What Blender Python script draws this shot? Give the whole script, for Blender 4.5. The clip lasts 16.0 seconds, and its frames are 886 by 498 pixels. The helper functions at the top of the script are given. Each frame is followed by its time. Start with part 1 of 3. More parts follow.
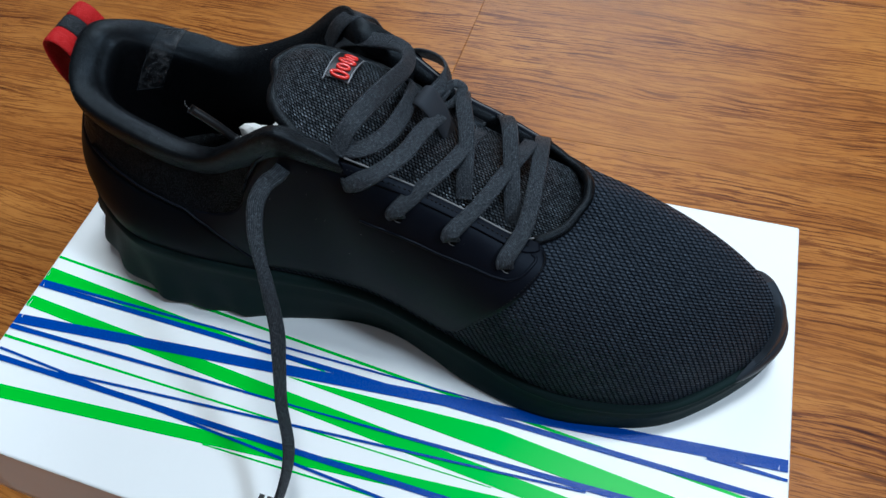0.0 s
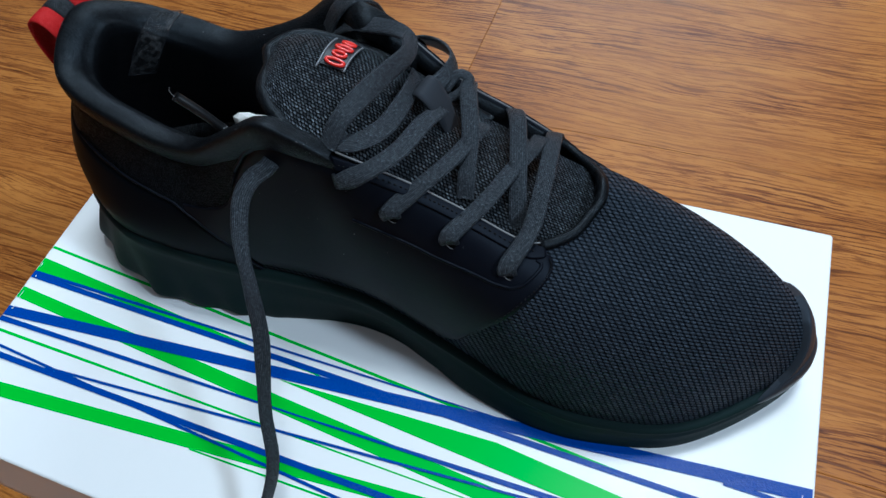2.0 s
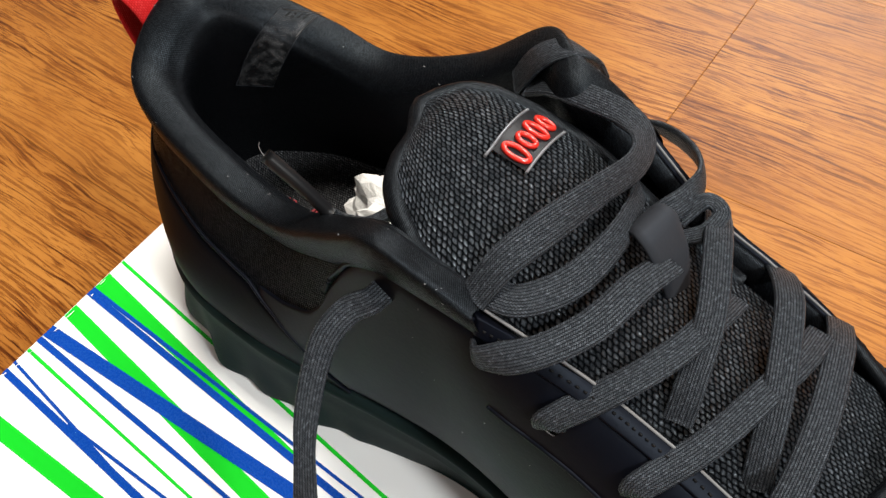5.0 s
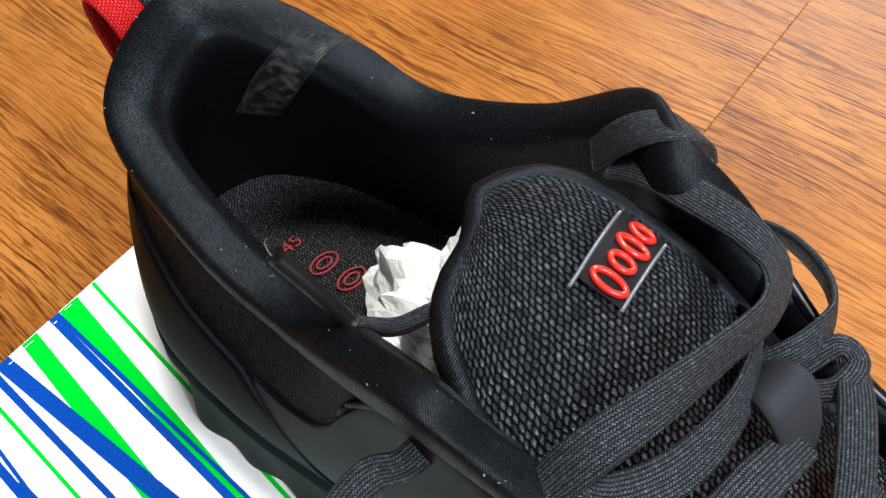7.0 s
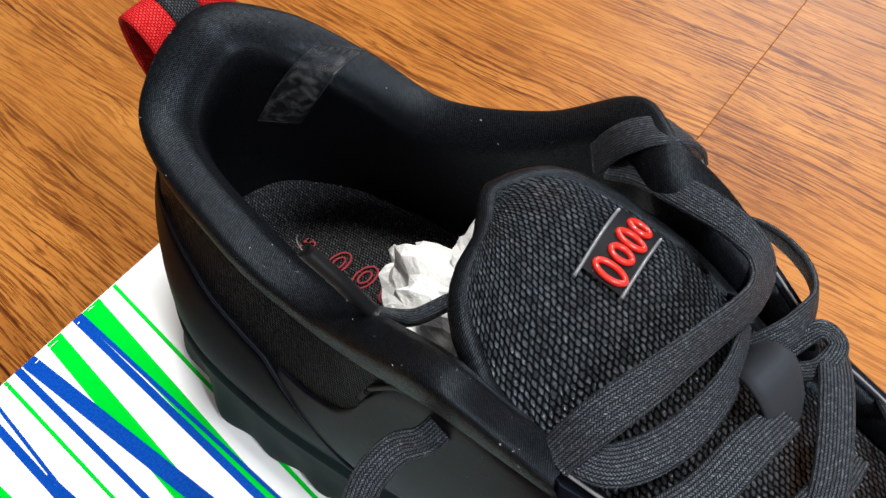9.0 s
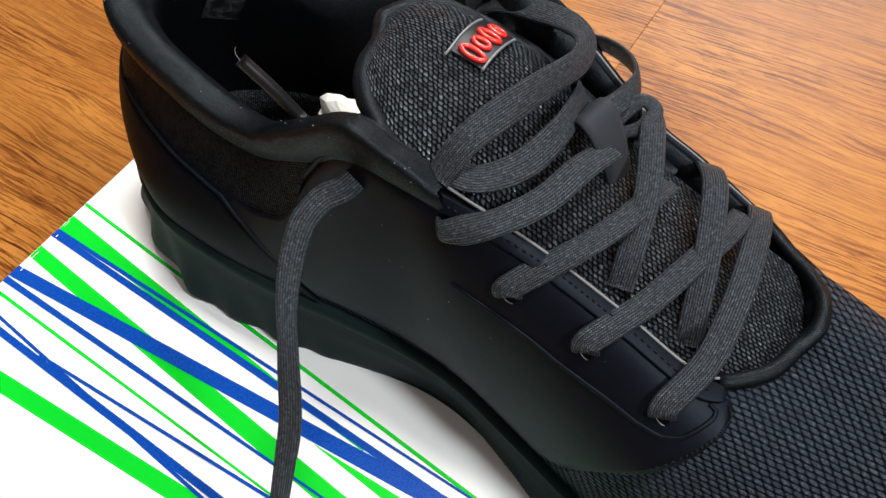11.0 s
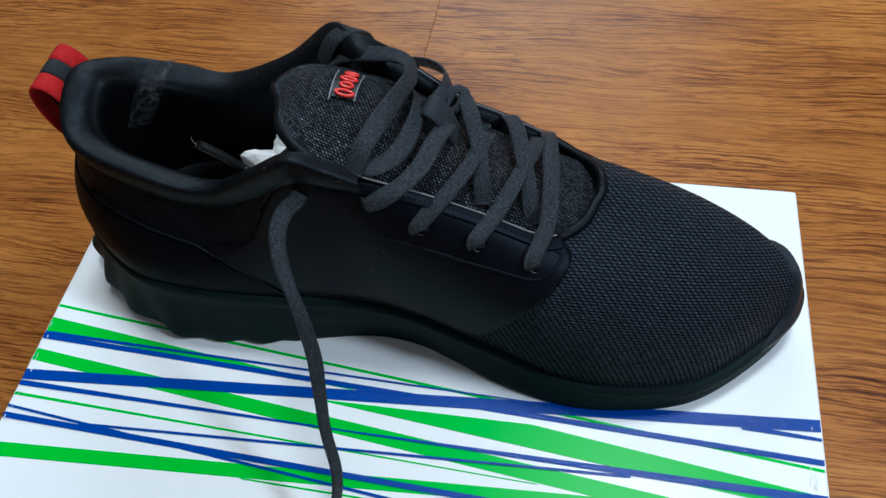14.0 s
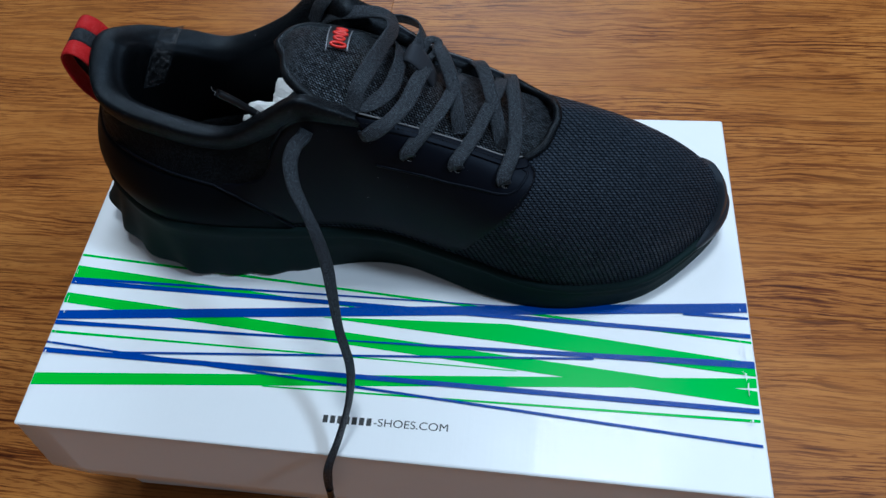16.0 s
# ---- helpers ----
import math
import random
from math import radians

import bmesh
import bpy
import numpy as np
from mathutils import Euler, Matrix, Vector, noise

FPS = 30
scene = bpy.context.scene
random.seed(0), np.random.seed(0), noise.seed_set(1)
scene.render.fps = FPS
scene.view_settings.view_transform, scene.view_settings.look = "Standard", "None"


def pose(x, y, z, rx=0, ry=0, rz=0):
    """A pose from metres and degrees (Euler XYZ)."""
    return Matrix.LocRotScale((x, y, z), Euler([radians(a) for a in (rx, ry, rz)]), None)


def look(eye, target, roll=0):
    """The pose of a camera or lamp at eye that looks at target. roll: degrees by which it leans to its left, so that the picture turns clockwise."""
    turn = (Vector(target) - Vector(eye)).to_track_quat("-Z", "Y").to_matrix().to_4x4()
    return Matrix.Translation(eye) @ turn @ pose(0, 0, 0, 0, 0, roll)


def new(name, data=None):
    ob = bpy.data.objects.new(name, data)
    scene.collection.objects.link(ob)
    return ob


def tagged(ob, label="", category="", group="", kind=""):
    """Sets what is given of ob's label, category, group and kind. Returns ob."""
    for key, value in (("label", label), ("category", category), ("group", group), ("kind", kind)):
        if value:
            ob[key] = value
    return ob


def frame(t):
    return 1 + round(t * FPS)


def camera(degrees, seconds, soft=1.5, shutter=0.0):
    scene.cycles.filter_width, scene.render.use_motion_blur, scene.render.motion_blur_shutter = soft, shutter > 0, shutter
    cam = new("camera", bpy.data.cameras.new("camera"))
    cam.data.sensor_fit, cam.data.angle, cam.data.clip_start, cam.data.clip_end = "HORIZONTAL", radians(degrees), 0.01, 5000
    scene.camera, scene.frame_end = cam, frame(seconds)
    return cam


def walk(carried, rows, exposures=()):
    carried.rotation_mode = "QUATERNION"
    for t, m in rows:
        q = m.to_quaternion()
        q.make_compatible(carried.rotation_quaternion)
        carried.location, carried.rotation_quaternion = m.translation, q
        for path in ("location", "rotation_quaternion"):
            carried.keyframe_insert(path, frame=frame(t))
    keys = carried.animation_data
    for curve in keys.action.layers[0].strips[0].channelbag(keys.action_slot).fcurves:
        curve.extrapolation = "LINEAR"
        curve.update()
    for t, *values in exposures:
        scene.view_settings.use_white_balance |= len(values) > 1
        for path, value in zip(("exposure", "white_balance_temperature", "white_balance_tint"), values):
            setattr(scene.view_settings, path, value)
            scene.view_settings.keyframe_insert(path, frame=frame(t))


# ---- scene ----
cam = camera(60.6, 16.0)
PATH = [
    (0, (0.266, -0.036, 0.411), (-0.23, 0.986, -1.235), -9.5),
    (0.5, (0.265, -0.035, 0.411), (-0.233, 0.99, -1.233), -9.5),
    (1, (0.265, -0.032, 0.409), (-0.24, 0.979, -1.241), -10.0),
    (1.5, (0.267, -0.029, 0.405), (-0.249, 0.97, -1.249), -10.5),
    (2, (0.269, -0.02, 0.397), (-0.288, 0.957, -1.256), -11.3),
    (2.5, (0.265, -0.011, 0.386), (-0.346, 0.939, -1.264), -11.8),
    (3, (0.252, 0.004, 0.378), (-0.429, 0.915, -1.266), -13.6),
    (3.5, (0.24, 0.021, 0.362), (-0.498, 0.878, -1.288), -14.5),
    (4, (0.228, 0.035, 0.354), (-0.565, 0.856, -1.288), -15.4),
    (4.2, (0.224, 0.039, 0.354), (-0.579, 0.86, -1.283), -14.6),
    (6.3, (0.195, 0.078, 0.334), (-0.655, 0.79, -1.33), -11.1),
    (6.5, (0.189, 0.081, 0.334), (-0.638, 0.793, -1.341), -10.3),
    (7, (0.175, 0.083, 0.334), (-0.569, 0.793, -1.381), -8.2),
    (7.5, (0.167, 0.084, 0.336), (-0.537, 0.784, -1.4), -7.3),
    (8, (0.17, 0.081, 0.339), (-0.542, 0.789, -1.391), -7.0),
    (8.5, (0.173, 0.079, 0.342), (-0.564, 0.792, -1.375), -7.7),
    (9, (0.178, 0.075, 0.343), (-0.57, 0.808, -1.361), -7.9),
    (9.5, (0.191, 0.066, 0.346), (-0.571, 0.82, -1.343), -8.7),
    (10, (0.208, 0.054, 0.346), (-0.555, 0.838, -1.328), -9.6),
    (10.2, (0.214, 0.05, 0.346), (-0.539, 0.847, -1.327), -9.5),
    (12.3, (0.243, 0.004, 0.362), (-0.364, 0.96, -1.287), -10.7),
    (12.5, (0.247, 0.003, 0.366), (-0.331, 0.967, -1.289), -12.5),
    (13, (0.248, -0.011, 0.39), (-0.274, 0.966, -1.275), -15.0),
    (13.5, (0.25, -0.024, 0.406), (-0.192, 0.961, -1.277), -14.9),
    (14, (0.243, -0.036, 0.417), (-0.144, 0.989, -1.256), -11.8),
    (14.5, (0.241, -0.055, 0.424), (-0.126, 0.954, -1.264), -12.5),
    (15, (0.245, -0.07, 0.437), (-0.101, 0.926, -1.263), -13.6),
    (15.5, (0.242, -0.082, 0.449), (-0.075, 0.921, -1.252), -12.2),
    (16, (0.244, -0.085, 0.448), (-0.039, 0.919, -1.259), -10.8),
]
walk(cam, [(t, look(eye, target, roll)) for t, eye, target, roll in PATH],
     [(0, .13, 5450, 1), (1.5, .10, 5250, 0), (2.5, .1, 5250, 0), (3, .2, 5650, 1), (3.5, .52, 6600, 7), (4, .68, 7250, 9), (6.5, 1.0, 6450, 8), (10, .90, 6500, 8), (12.5, .62, 7050, 6), (13.2, .25, 6250, 2), (14, .02, 5450, 1), (15, -.12, 5150, 1), (16, -.18, 5100, 1)])
# ---- light ----
world = bpy.data.worlds.new("room_air")
scene.world = world
world.use_nodes = True
world.node_tree.nodes["Background"].inputs[0].default_value = (.75, .85, 1, 1)
world.node_tree.nodes["Background"].inputs[1].default_value = .05


def area(name, eye, target, w, h, watts, colour):
    data = bpy.data.lights.new(name, "AREA")
    data.shape, data.size, data.size_y, data.energy, data.color = "RECTANGLE", w, h, watts, colour
    ob = new(name, data)
    ob.matrix_world = look(eye, target)
    return ob


area("ceiling_lamp", (.42, .62, 2.30), (.42, .62, 0), .40, .34, 29, (1, .97, .93))
area("side_window", (2.2, .03, 2.25), (.2, .1, .1), .26, .34, 41, (.90, .95, 1))
area("far_window", (-.2, 2.9, 1.9), (.1, .3, .1), 1.6, 1.1, 40, (.95, .97, 1))

# ---- materials ----


def material(name, colour, rough=.6, metal=0.0, coat=0.0, sheen=0.0, spec=.5):
    m = bpy.data.materials.new(name)
    m.use_nodes = True
    b = m.node_tree.nodes["Principled BSDF"]
    b.inputs["Base Color"].default_value = (*colour, 1)
    b.inputs["Roughness"].default_value = rough
    b.inputs["Metallic"].default_value = metal
    b.inputs["Coat Weight"].default_value = coat
    b.inputs["Sheen Weight"].default_value = sheen
    b.inputs["Specular IOR Level"].default_value = spec
    return m


class Net:
    """Short wiring of a material's nodes."""

    def __init__(self, m):
        self.t, self.b = m.node_tree, m.node_tree.nodes["Principled BSDF"]

    def add(self, kind, ins=(), **props):
        n = self.t.nodes.new(kind)
        for k, v in props.items():
            setattr(n, k, v)
        for k, v in dict(ins).items():
            if isinstance(v, bpy.types.NodeSocket):
                self.t.links.new(v, n.inputs[k])
            else:
                n.inputs[k].default_value = v
        return n

    def math(self, op, a, b=0.0):
        return self.add("ShaderNodeMath", {0: a, 1: b}, operation=op).outputs[0]

    def mapped(self, which, scale, turn=(0, 0, 0)):
        c = self.add("ShaderNodeTexCoord")
        return self.add("ShaderNodeMapping", {"Vector": c.outputs[which], "Scale": scale, "Rotation": turn}).outputs[0]

    def noise(self, vec, scale, detail=4, rough=.6, dist=0.0):
        return self.add("ShaderNodeTexNoise", {"Vector": vec, "Scale": scale, "Detail": detail, "Roughness": rough, "Distortion": dist}).outputs[0]

    def ramp(self, fac, stops):
        n = self.add("ShaderNodeValToRGB", {0: fac})
        e = n.color_ramp.elements
        while len(e) < len(stops):
            e.new(.5)
        for el, (p, c) in zip(e, stops):
            el.position, el.color = p, (*c, 1) if len(c) == 3 else c
        return n.outputs[0]

    def mix(self, fac, a, b, blend="MIX"):
        n = self.add("ShaderNodeMix", data_type="RGBA", blend_type=blend)
        for sock, v in ((n.inputs[0], fac), (n.inputs[6], a), (n.inputs[7], b)):
            if isinstance(v, bpy.types.NodeSocket):
                self.t.links.new(v, sock)
            else:
                sock.default_value = v if sock == n.inputs[0] else (*v, 1)
        return n.outputs[2]

    def bump(self, height, strength=.5, distance=.001, after=None):
        ins = {"Height": height, "Strength": strength, "Distance": distance}
        if after:
            ins["Normal"] = after
        return self.add("ShaderNodeBump", ins).outputs[0]

    def set(self, **socks):
        for k, v in socks.items():
            self.t.links.new(v, self.b.inputs[k.replace("_", " ")])


def woven(name, low, high, width, row, rough=.75, strength=.8, depth=.0006, sheen=.0, spec=.1, braid=False, loose=.15, lean=0.0, glint=.3, gap=1.25, vary=.4):
    """Cloth whose stitches are rounded cells, in millimetres, on the part's own map, with shade in the gaps put into
    the colour; braid: slanted strands in turn.
    """
    m = material(name, high, rough, sheen=sheen, spec=spec)
    if high[0] < .05:
        m.node_tree.nodes["Principled BSDF"].inputs["Specular Tint"].default_value = (.74, .87, 1, 1)
    n = Net(m)
    uv = n.mapped("UV", (1000, 1000, 1000))
    wob = n.add("ShaderNodeTexNoise", {"Vector": uv, "Scale": .5, "Detail": 2.0}).outputs[1]
    shift = n.add("ShaderNodeVectorMath", {0: wob, 1: (loose * 2,) * 3}, operation="MULTIPLY").outputs[0]
    xyz = n.add("ShaderNodeSeparateXYZ", {0: n.add("ShaderNodeVectorMath", {0: uv, 1: shift}, operation="ADD").outputs[0]})
    v = n.math("DIVIDE", xyz.outputs[1], row)
    k = n.math("FLOOR", v)
    odd = n.math("MODULO", n.math("ABSOLUTE", k), 2.0)
    fv = n.math("SUBTRACT", n.math("SUBTRACT", v, k), .5)
    u = n.math("DIVIDE", xyz.outputs[0], width)
    if braid:
        u = n.math("ADD", u, n.math("MULTIPLY", n.math("SUBTRACT", n.math("MULTIPLY", odd, 2.0), 1.0), n.math("MULTIPLY", fv, .9)))
    u = n.math("ADD", n.math("ADD", u, n.math("MULTIPLY", odd, .5)), n.math("MULTIPLY", fv, lean))
    fu = n.math("SUBTRACT", n.math("FRACT", u), .5)
    a, b = n.math("MULTIPLY", fu, 2.0), n.math("MULTIPLY", fv, 2.0)
    d = n.math("ADD", n.math("POWER", n.math("ABSOLUTE", a), 2.4), n.math("POWER", n.math("ABSOLUTE", b), 2.4))
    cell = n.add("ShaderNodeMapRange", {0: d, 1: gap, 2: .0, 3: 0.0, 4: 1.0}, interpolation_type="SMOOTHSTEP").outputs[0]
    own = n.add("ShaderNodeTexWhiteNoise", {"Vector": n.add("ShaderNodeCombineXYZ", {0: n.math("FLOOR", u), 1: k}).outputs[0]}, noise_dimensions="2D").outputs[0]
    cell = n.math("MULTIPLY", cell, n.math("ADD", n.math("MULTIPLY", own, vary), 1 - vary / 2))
    fine = n.noise(uv, 6.0, 3)
    h = n.math("ADD", cell, n.math("MULTIPLY", fine, .3))
    big = n.noise(uv, .05, 3)
    spark = n.add("ShaderNodeMapRange", {0: n.noise(uv, 1.3, 2), 1: .52, 2: .72, 3: 0.0, 4: 1.0}).outputs[0]
    # low paints the shade between stitches; gloss below fades there too
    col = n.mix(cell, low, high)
    col = n.mix(n.math("MULTIPLY", big, .5), col, tuple(c * .55 for c in high))
    # glints painted as brighter flecks of the thread's own colour
    col = n.mix(n.math("MULTIPLY", n.math("MULTIPLY", spark, cell), glint), col, tuple(min(1, c * 3.5) for c in high))
    gloss = n.math("MULTIPLY", n.math("MULTIPLY", cell, cell), spec * 1.8)
    n.set(Base_Color=col, Specular_IOR_Level=gloss, Normal=n.bump(h, strength, depth))
    return m


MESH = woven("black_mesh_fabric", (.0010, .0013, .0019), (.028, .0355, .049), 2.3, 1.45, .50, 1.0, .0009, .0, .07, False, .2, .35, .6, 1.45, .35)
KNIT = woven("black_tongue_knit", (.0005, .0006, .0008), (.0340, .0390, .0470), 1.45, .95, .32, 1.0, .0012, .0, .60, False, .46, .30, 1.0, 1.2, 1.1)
FINE = woven("black_lining_jersey", (.0016, .0018, .0024), (.0031, .0035, .0046), .50, .36, .44, .30, .00012, .0, .19, False, .2, .4, .1, 1.5, .4)
LACE = woven("black_lace_braid", (.0080, .0092, .0112), (.0360, .0402, .0480), .52, .56, .42, .9, .0003, .0, .24, True, .10, .0, .6, 1.5, .6)
WEB_RED = woven("red_webbing", (.26, .003, .004), (.58, .010, .012), .75, .55, .6, .8, .0003, .0, .2, False, .05, 0, .03, 1.6)
WEB_BLACK = woven("black_webbing", (.006, .006, .007), (.026, .026, .029), .75, .55, .6, .8, .0003, .0, .2, False, .05, 0, .2, 1.6)
HEEL = woven("fine_black_heel_cloth", (.0008, .0009, .0012), (.0046, .0052, .0068), .90, .70, .45, .7, .0003, .0, .10, False, .3, .3, .5, 1.4, .6)
SOCK = woven("dark_insole_cloth", (.001, .001, .0014), (.055, .057, .062), 1.0, .75, .5, .9, .0006, .0, .15, False, .4, .3, .8, 1.2, 1.0)


def smooth_panel(name, colour, rough, bump=.25, scale=900.0, spec=.09):
    m = material(name, colour, rough, spec=spec)
    m.node_tree.nodes["Principled BSDF"].inputs["Specular Tint"].default_value = (.66, .79, 1, 1)
    n = Net(m)
    ob = n.mapped("Object", (1, 1, 1))
    g = n.noise(ob, scale, 3)
    big = n.noise(ob, 28.0, 4)
    col = n.mix(big, tuple(c * .8 for c in colour), tuple(c * 1.25 for c in colour))
    ro = n.add("ShaderNodeMapRange", {0: big, 1: 0.0, 2: 1.0, 3: rough - .08, 4: rough + .1}).outputs[0]
    n.set(Base_Color=col, Roughness=ro, Normal=n.bump(g, bump, .0002))
    return m


PANEL = smooth_panel("black_soft_panel", (.0024, .0028, .0052), .47, spec=.11)
COUNTER = smooth_panel("black_heel_overlay", (.0016, .0020, .0032), .5, spec=.05)
# green lean: the lid stripes' reflection is put into the rubber's colour
RUBBER = smooth_panel("dark_foam_rubber", (.0080, .0160, .0152), .60, .4, 1400)
BUMPER = smooth_panel("black_toe_rubber", (.024, .028, .035), .38, .2, 700)
STRAP = smooth_panel("grey_lace_keeper", (.024, .026, .031), .5)
HOLE = material("dark_hole", (.0008, .0008, .0009), .9, spec=.05)
THREAD = material("black_thread", (.005, .005, .006), .7, spec=.2)
RAW = material("pale_cut_edge", (.15, .15, .155), .6)
PLASTIC = material("black_aglet_plastic", (.006, .006, .007), .42, spec=.25)
SILVER = material("silver_print", (.22, .23, .25), .4, .6)
GLOSS = material("black_gloss_badge", (.008, .008, .010), .34, spec=.2)
RED = material("glossy_red_rubber", (.62, .020, .012), .25, coat=.4)
REDINK = material("red_print", (.34, .035, .045), .7)
INK_G = material("green_print", (.0, .50, .022), .34, spec=.18)
INK_B = material("blue_print", (.002, .050, .31), .34, spec=.15)
_n = Net(INK_B)
_grit = _n.noise(_n.mapped("Object", (1, 1, 1)), 1500, 2)
_n.set(Roughness=_n.add("ShaderNodeMapRange", {0: _grit, 1: .35, 2: .65, 3: .14, 4: .42}).outputs[0], Normal=_n.bump(_grit, .35, .0004))
INK_K = material("black_print", (.02, .02, .02), .5)

CARD = material("white_coated_card", (.80, .80, .80), .30, coat=.04)
_n = Net(CARD)
_ob = _n.mapped("Object", (1, 1, 1))
_n.set(Base_Color=_n.mix(_n.noise(_ob, 14, 5), (.80, .805, .815), (.87, .87, .865)),
       Roughness=_n.add("ShaderNodeMapRange", {0: _n.noise(_ob, 40, 4), 3: .30, 4: .50}).outputs[0],
       Normal=_n.bump(_n.math("ADD", _n.noise(_ob, 55, 3), _n.math("MULTIPLY", _n.noise(_n.mapped("Object", (260, 9, 9)), 1.0, 3), .55)), .12, .0012))

PAPER = material("white_tissue", (.78, .78, .77), .75)
_n = Net(PAPER)
_ob = _n.mapped("Object", (1, 1, 1))
_n.set(Normal=_n.bump(_n.noise(_ob, 260, 4, .6, .8), .5, .002))

FILM = material("clear_sticker_film", (.24, .24, .25), .14, spec=.8)
_n = Net(FILM)
_scuff = _n.noise(_n.mapped("Object", (1, 1, 1)), 420, 4)
_n.set(Alpha=_n.add("ShaderNodeMapRange", {0: _scuff, 1: .45, 2: .75, 3: .03, 4: .34}).outputs[0], Normal=_n.bump(_scuff, .3, .0004))

# mid grey, chosen to cut the bounced fill on the shoe's upright sides
WALL = material("grey_wall_paint", (.62, .60, .57), .8)
_n = Net(WALL)
_n.set(Base_Color=_n.mix(_n.noise(_n.mapped("Object", (1, 1, 1)), 3, 4), (.27, .27, .27), (.33, .33, .33)))

WOOD = material("oiled_oak_floor", (.3, .13, .05), .4, spec=.22)
_n = Net(WOOD)
_ob = _n.mapped("Object", (1, 1, 1))
_rnd = _n.add("ShaderNodeObjectInfo").outputs["Random"]
_off = _n.add("ShaderNodeVectorMath", {0: _ob, 1: _n.add("ShaderNodeCombineXYZ", {0: _n.math("MULTIPLY", _rnd, 37.0), 1: _n.math("MULTIPLY", _rnd, 11.0), 2: 0.0}).outputs[0]}, operation="ADD").outputs[0]


def _stretch(sx, sy):
    return _n.add("ShaderNodeMapping", {"Vector": _off, "Scale": (sx, sy, 1)}).outputs[0]


_bend = _n.add("ShaderNodeTexNoise", {"Vector": _stretch(5, 16), "Scale": 1.0, "Detail": 3.0}).outputs[0]
_wavy = _n.add("ShaderNodeVectorMath", {0: _off, 1: _n.add("ShaderNodeCombineXYZ", {1: _n.math("MULTIPLY", _bend, .030)}).outputs[0]}, operation="ADD").outputs[0]


def _along(sx, sy):
    return _n.add("ShaderNodeMapping", {"Vector": _wavy, "Scale": (sx, sy, 1)}).outputs[0]


_streak = _n.noise(_along(8, 90), 1.0, 8, .68, .3)
_pores = _n.noise(_stretch(75, 900), 1.0, 2, .5, .25)
_vein = _n.noise(_along(10, 470), 1.0, 3, .55, .15)
_vein2 = _n.noise(_along(20, 640), 1.0, 2, .5, .2)
_blot = _n.noise(_stretch(4, 12), 1.0, 4, .6)
_tone = _n.math("ADD", _n.math("MULTIPLY", _streak, .40), _n.math("MULTIPLY", _blot, .60))
_col = _n.ramp(_tone, [(.32, (.235, .078, .0135)), (.47, (.335, .121, .0215)), (.58, (.410, .162, .032)), (.74, (.480, .208, .046))])
_lines = _n.ramp(_vein, [(.41, (.43, .31, .22)), (.475, (1, 1, 1))])
_thin = _n.ramp(_vein2, [(.39, (.43, .32, .23)), (.45, (1, 1, 1))])
_dark = _n.ramp(_pores, [(.36, (.50, .40, .30)), (.46, (1, 1, 1))])
_stain = _n.ramp(_n.noise(_along(10, 60), 1.0, 5, .65, 1.0), [(.24, (.45, .36, .30)), (.34, (1, 1, 1))])
_area = _n.ramp(_n.noise(_stretch(5, 20), 1.0, 3), [(.40, (.48, .48, .48)), (.60, (1, 1, 1))])
_fine = _n.mix(1.0, _n.mix(1.0, _n.mix(1.0, _lines, _thin, "MULTIPLY"), _dark, "MULTIPLY"), _stain, "MULTIPLY")
_col = _n.mix(_area, _col, _n.mix(1.0, _col, _fine, "MULTIPLY"))
_n.set(Base_Color=_col, Roughness=_n.add("ShaderNodeMapRange", {0: _streak, 3: .28, 4: .46}).outputs[0],
       Normal=_n.bump(_n.math("ADD", _pores, _n.math("MULTIPLY", _streak, .5)), .22, .0006))

# ---- building helpers ----


def mesh_of(name, verts, faces, mat, uvs=None, smooth=True):
    me = bpy.data.meshes.new(name)
    me.from_pydata([tuple(map(float, v)) for v in verts], [], faces)
    me.materials.append(mat)
    if uvs is not None:
        lay = me.uv_layers.new(name="map")
        idx = np.empty(len(me.loops), dtype=np.int32)
        me.loops.foreach_get("vertex_index", idx)
        lay.data.foreach_set("uv", np.asarray(uvs, dtype=np.float32)[idx].ravel())
    me.polygons.foreach_set("use_smooth", [smooth] * len(me.polygons))
    me.update()
    return me


def part(name, me, parent, label=""):
    ob = new(name, me)
    ob.parent = parent
    return tagged(ob, label) if label else ob


def thing(name, label, category, group="", kind="", at=(0, 0, 0)):
    e = new(name)
    e.empty_display_size = .02
    e.location = at
    return tagged(e, label, category, group, kind)


def grid(p, loop_u=False, loop_v=False, flip=False):
    """Vertices, faces and a map in metres for a sheet of points p[u, v]."""
    m, n = p.shape[:2]
    faces = []
    for i in range(m if loop_u else m - 1):
        for j in range(n if loop_v else n - 1):
            a, b, c, d = i * n + j, ((i + 1) % m) * n + j, ((i + 1) % m) * n + (j + 1) % n, i * n + (j + 1) % n
            faces.append((a, d, c, b) if flip else (a, b, c, d))
    du = np.zeros((m, n))
    dv = np.zeros((m, n))
    du[1:] = np.cumsum(np.linalg.norm(np.diff(p, axis=0), axis=-1).mean(1))[:, None]
    dv[:, 1:] = np.cumsum(np.linalg.norm(np.diff(p, axis=1), axis=-1).mean(0))[None]
    return p.reshape(-1, 3), faces, np.stack([du, dv], -1).reshape(-1, 2)


def sheet(name, p, mat, loop_u=False, loop_v=False, flip=False):
    v, f, uv = grid(p, loop_u, loop_v, flip)
    return mesh_of(name, v, f, mat, uv)


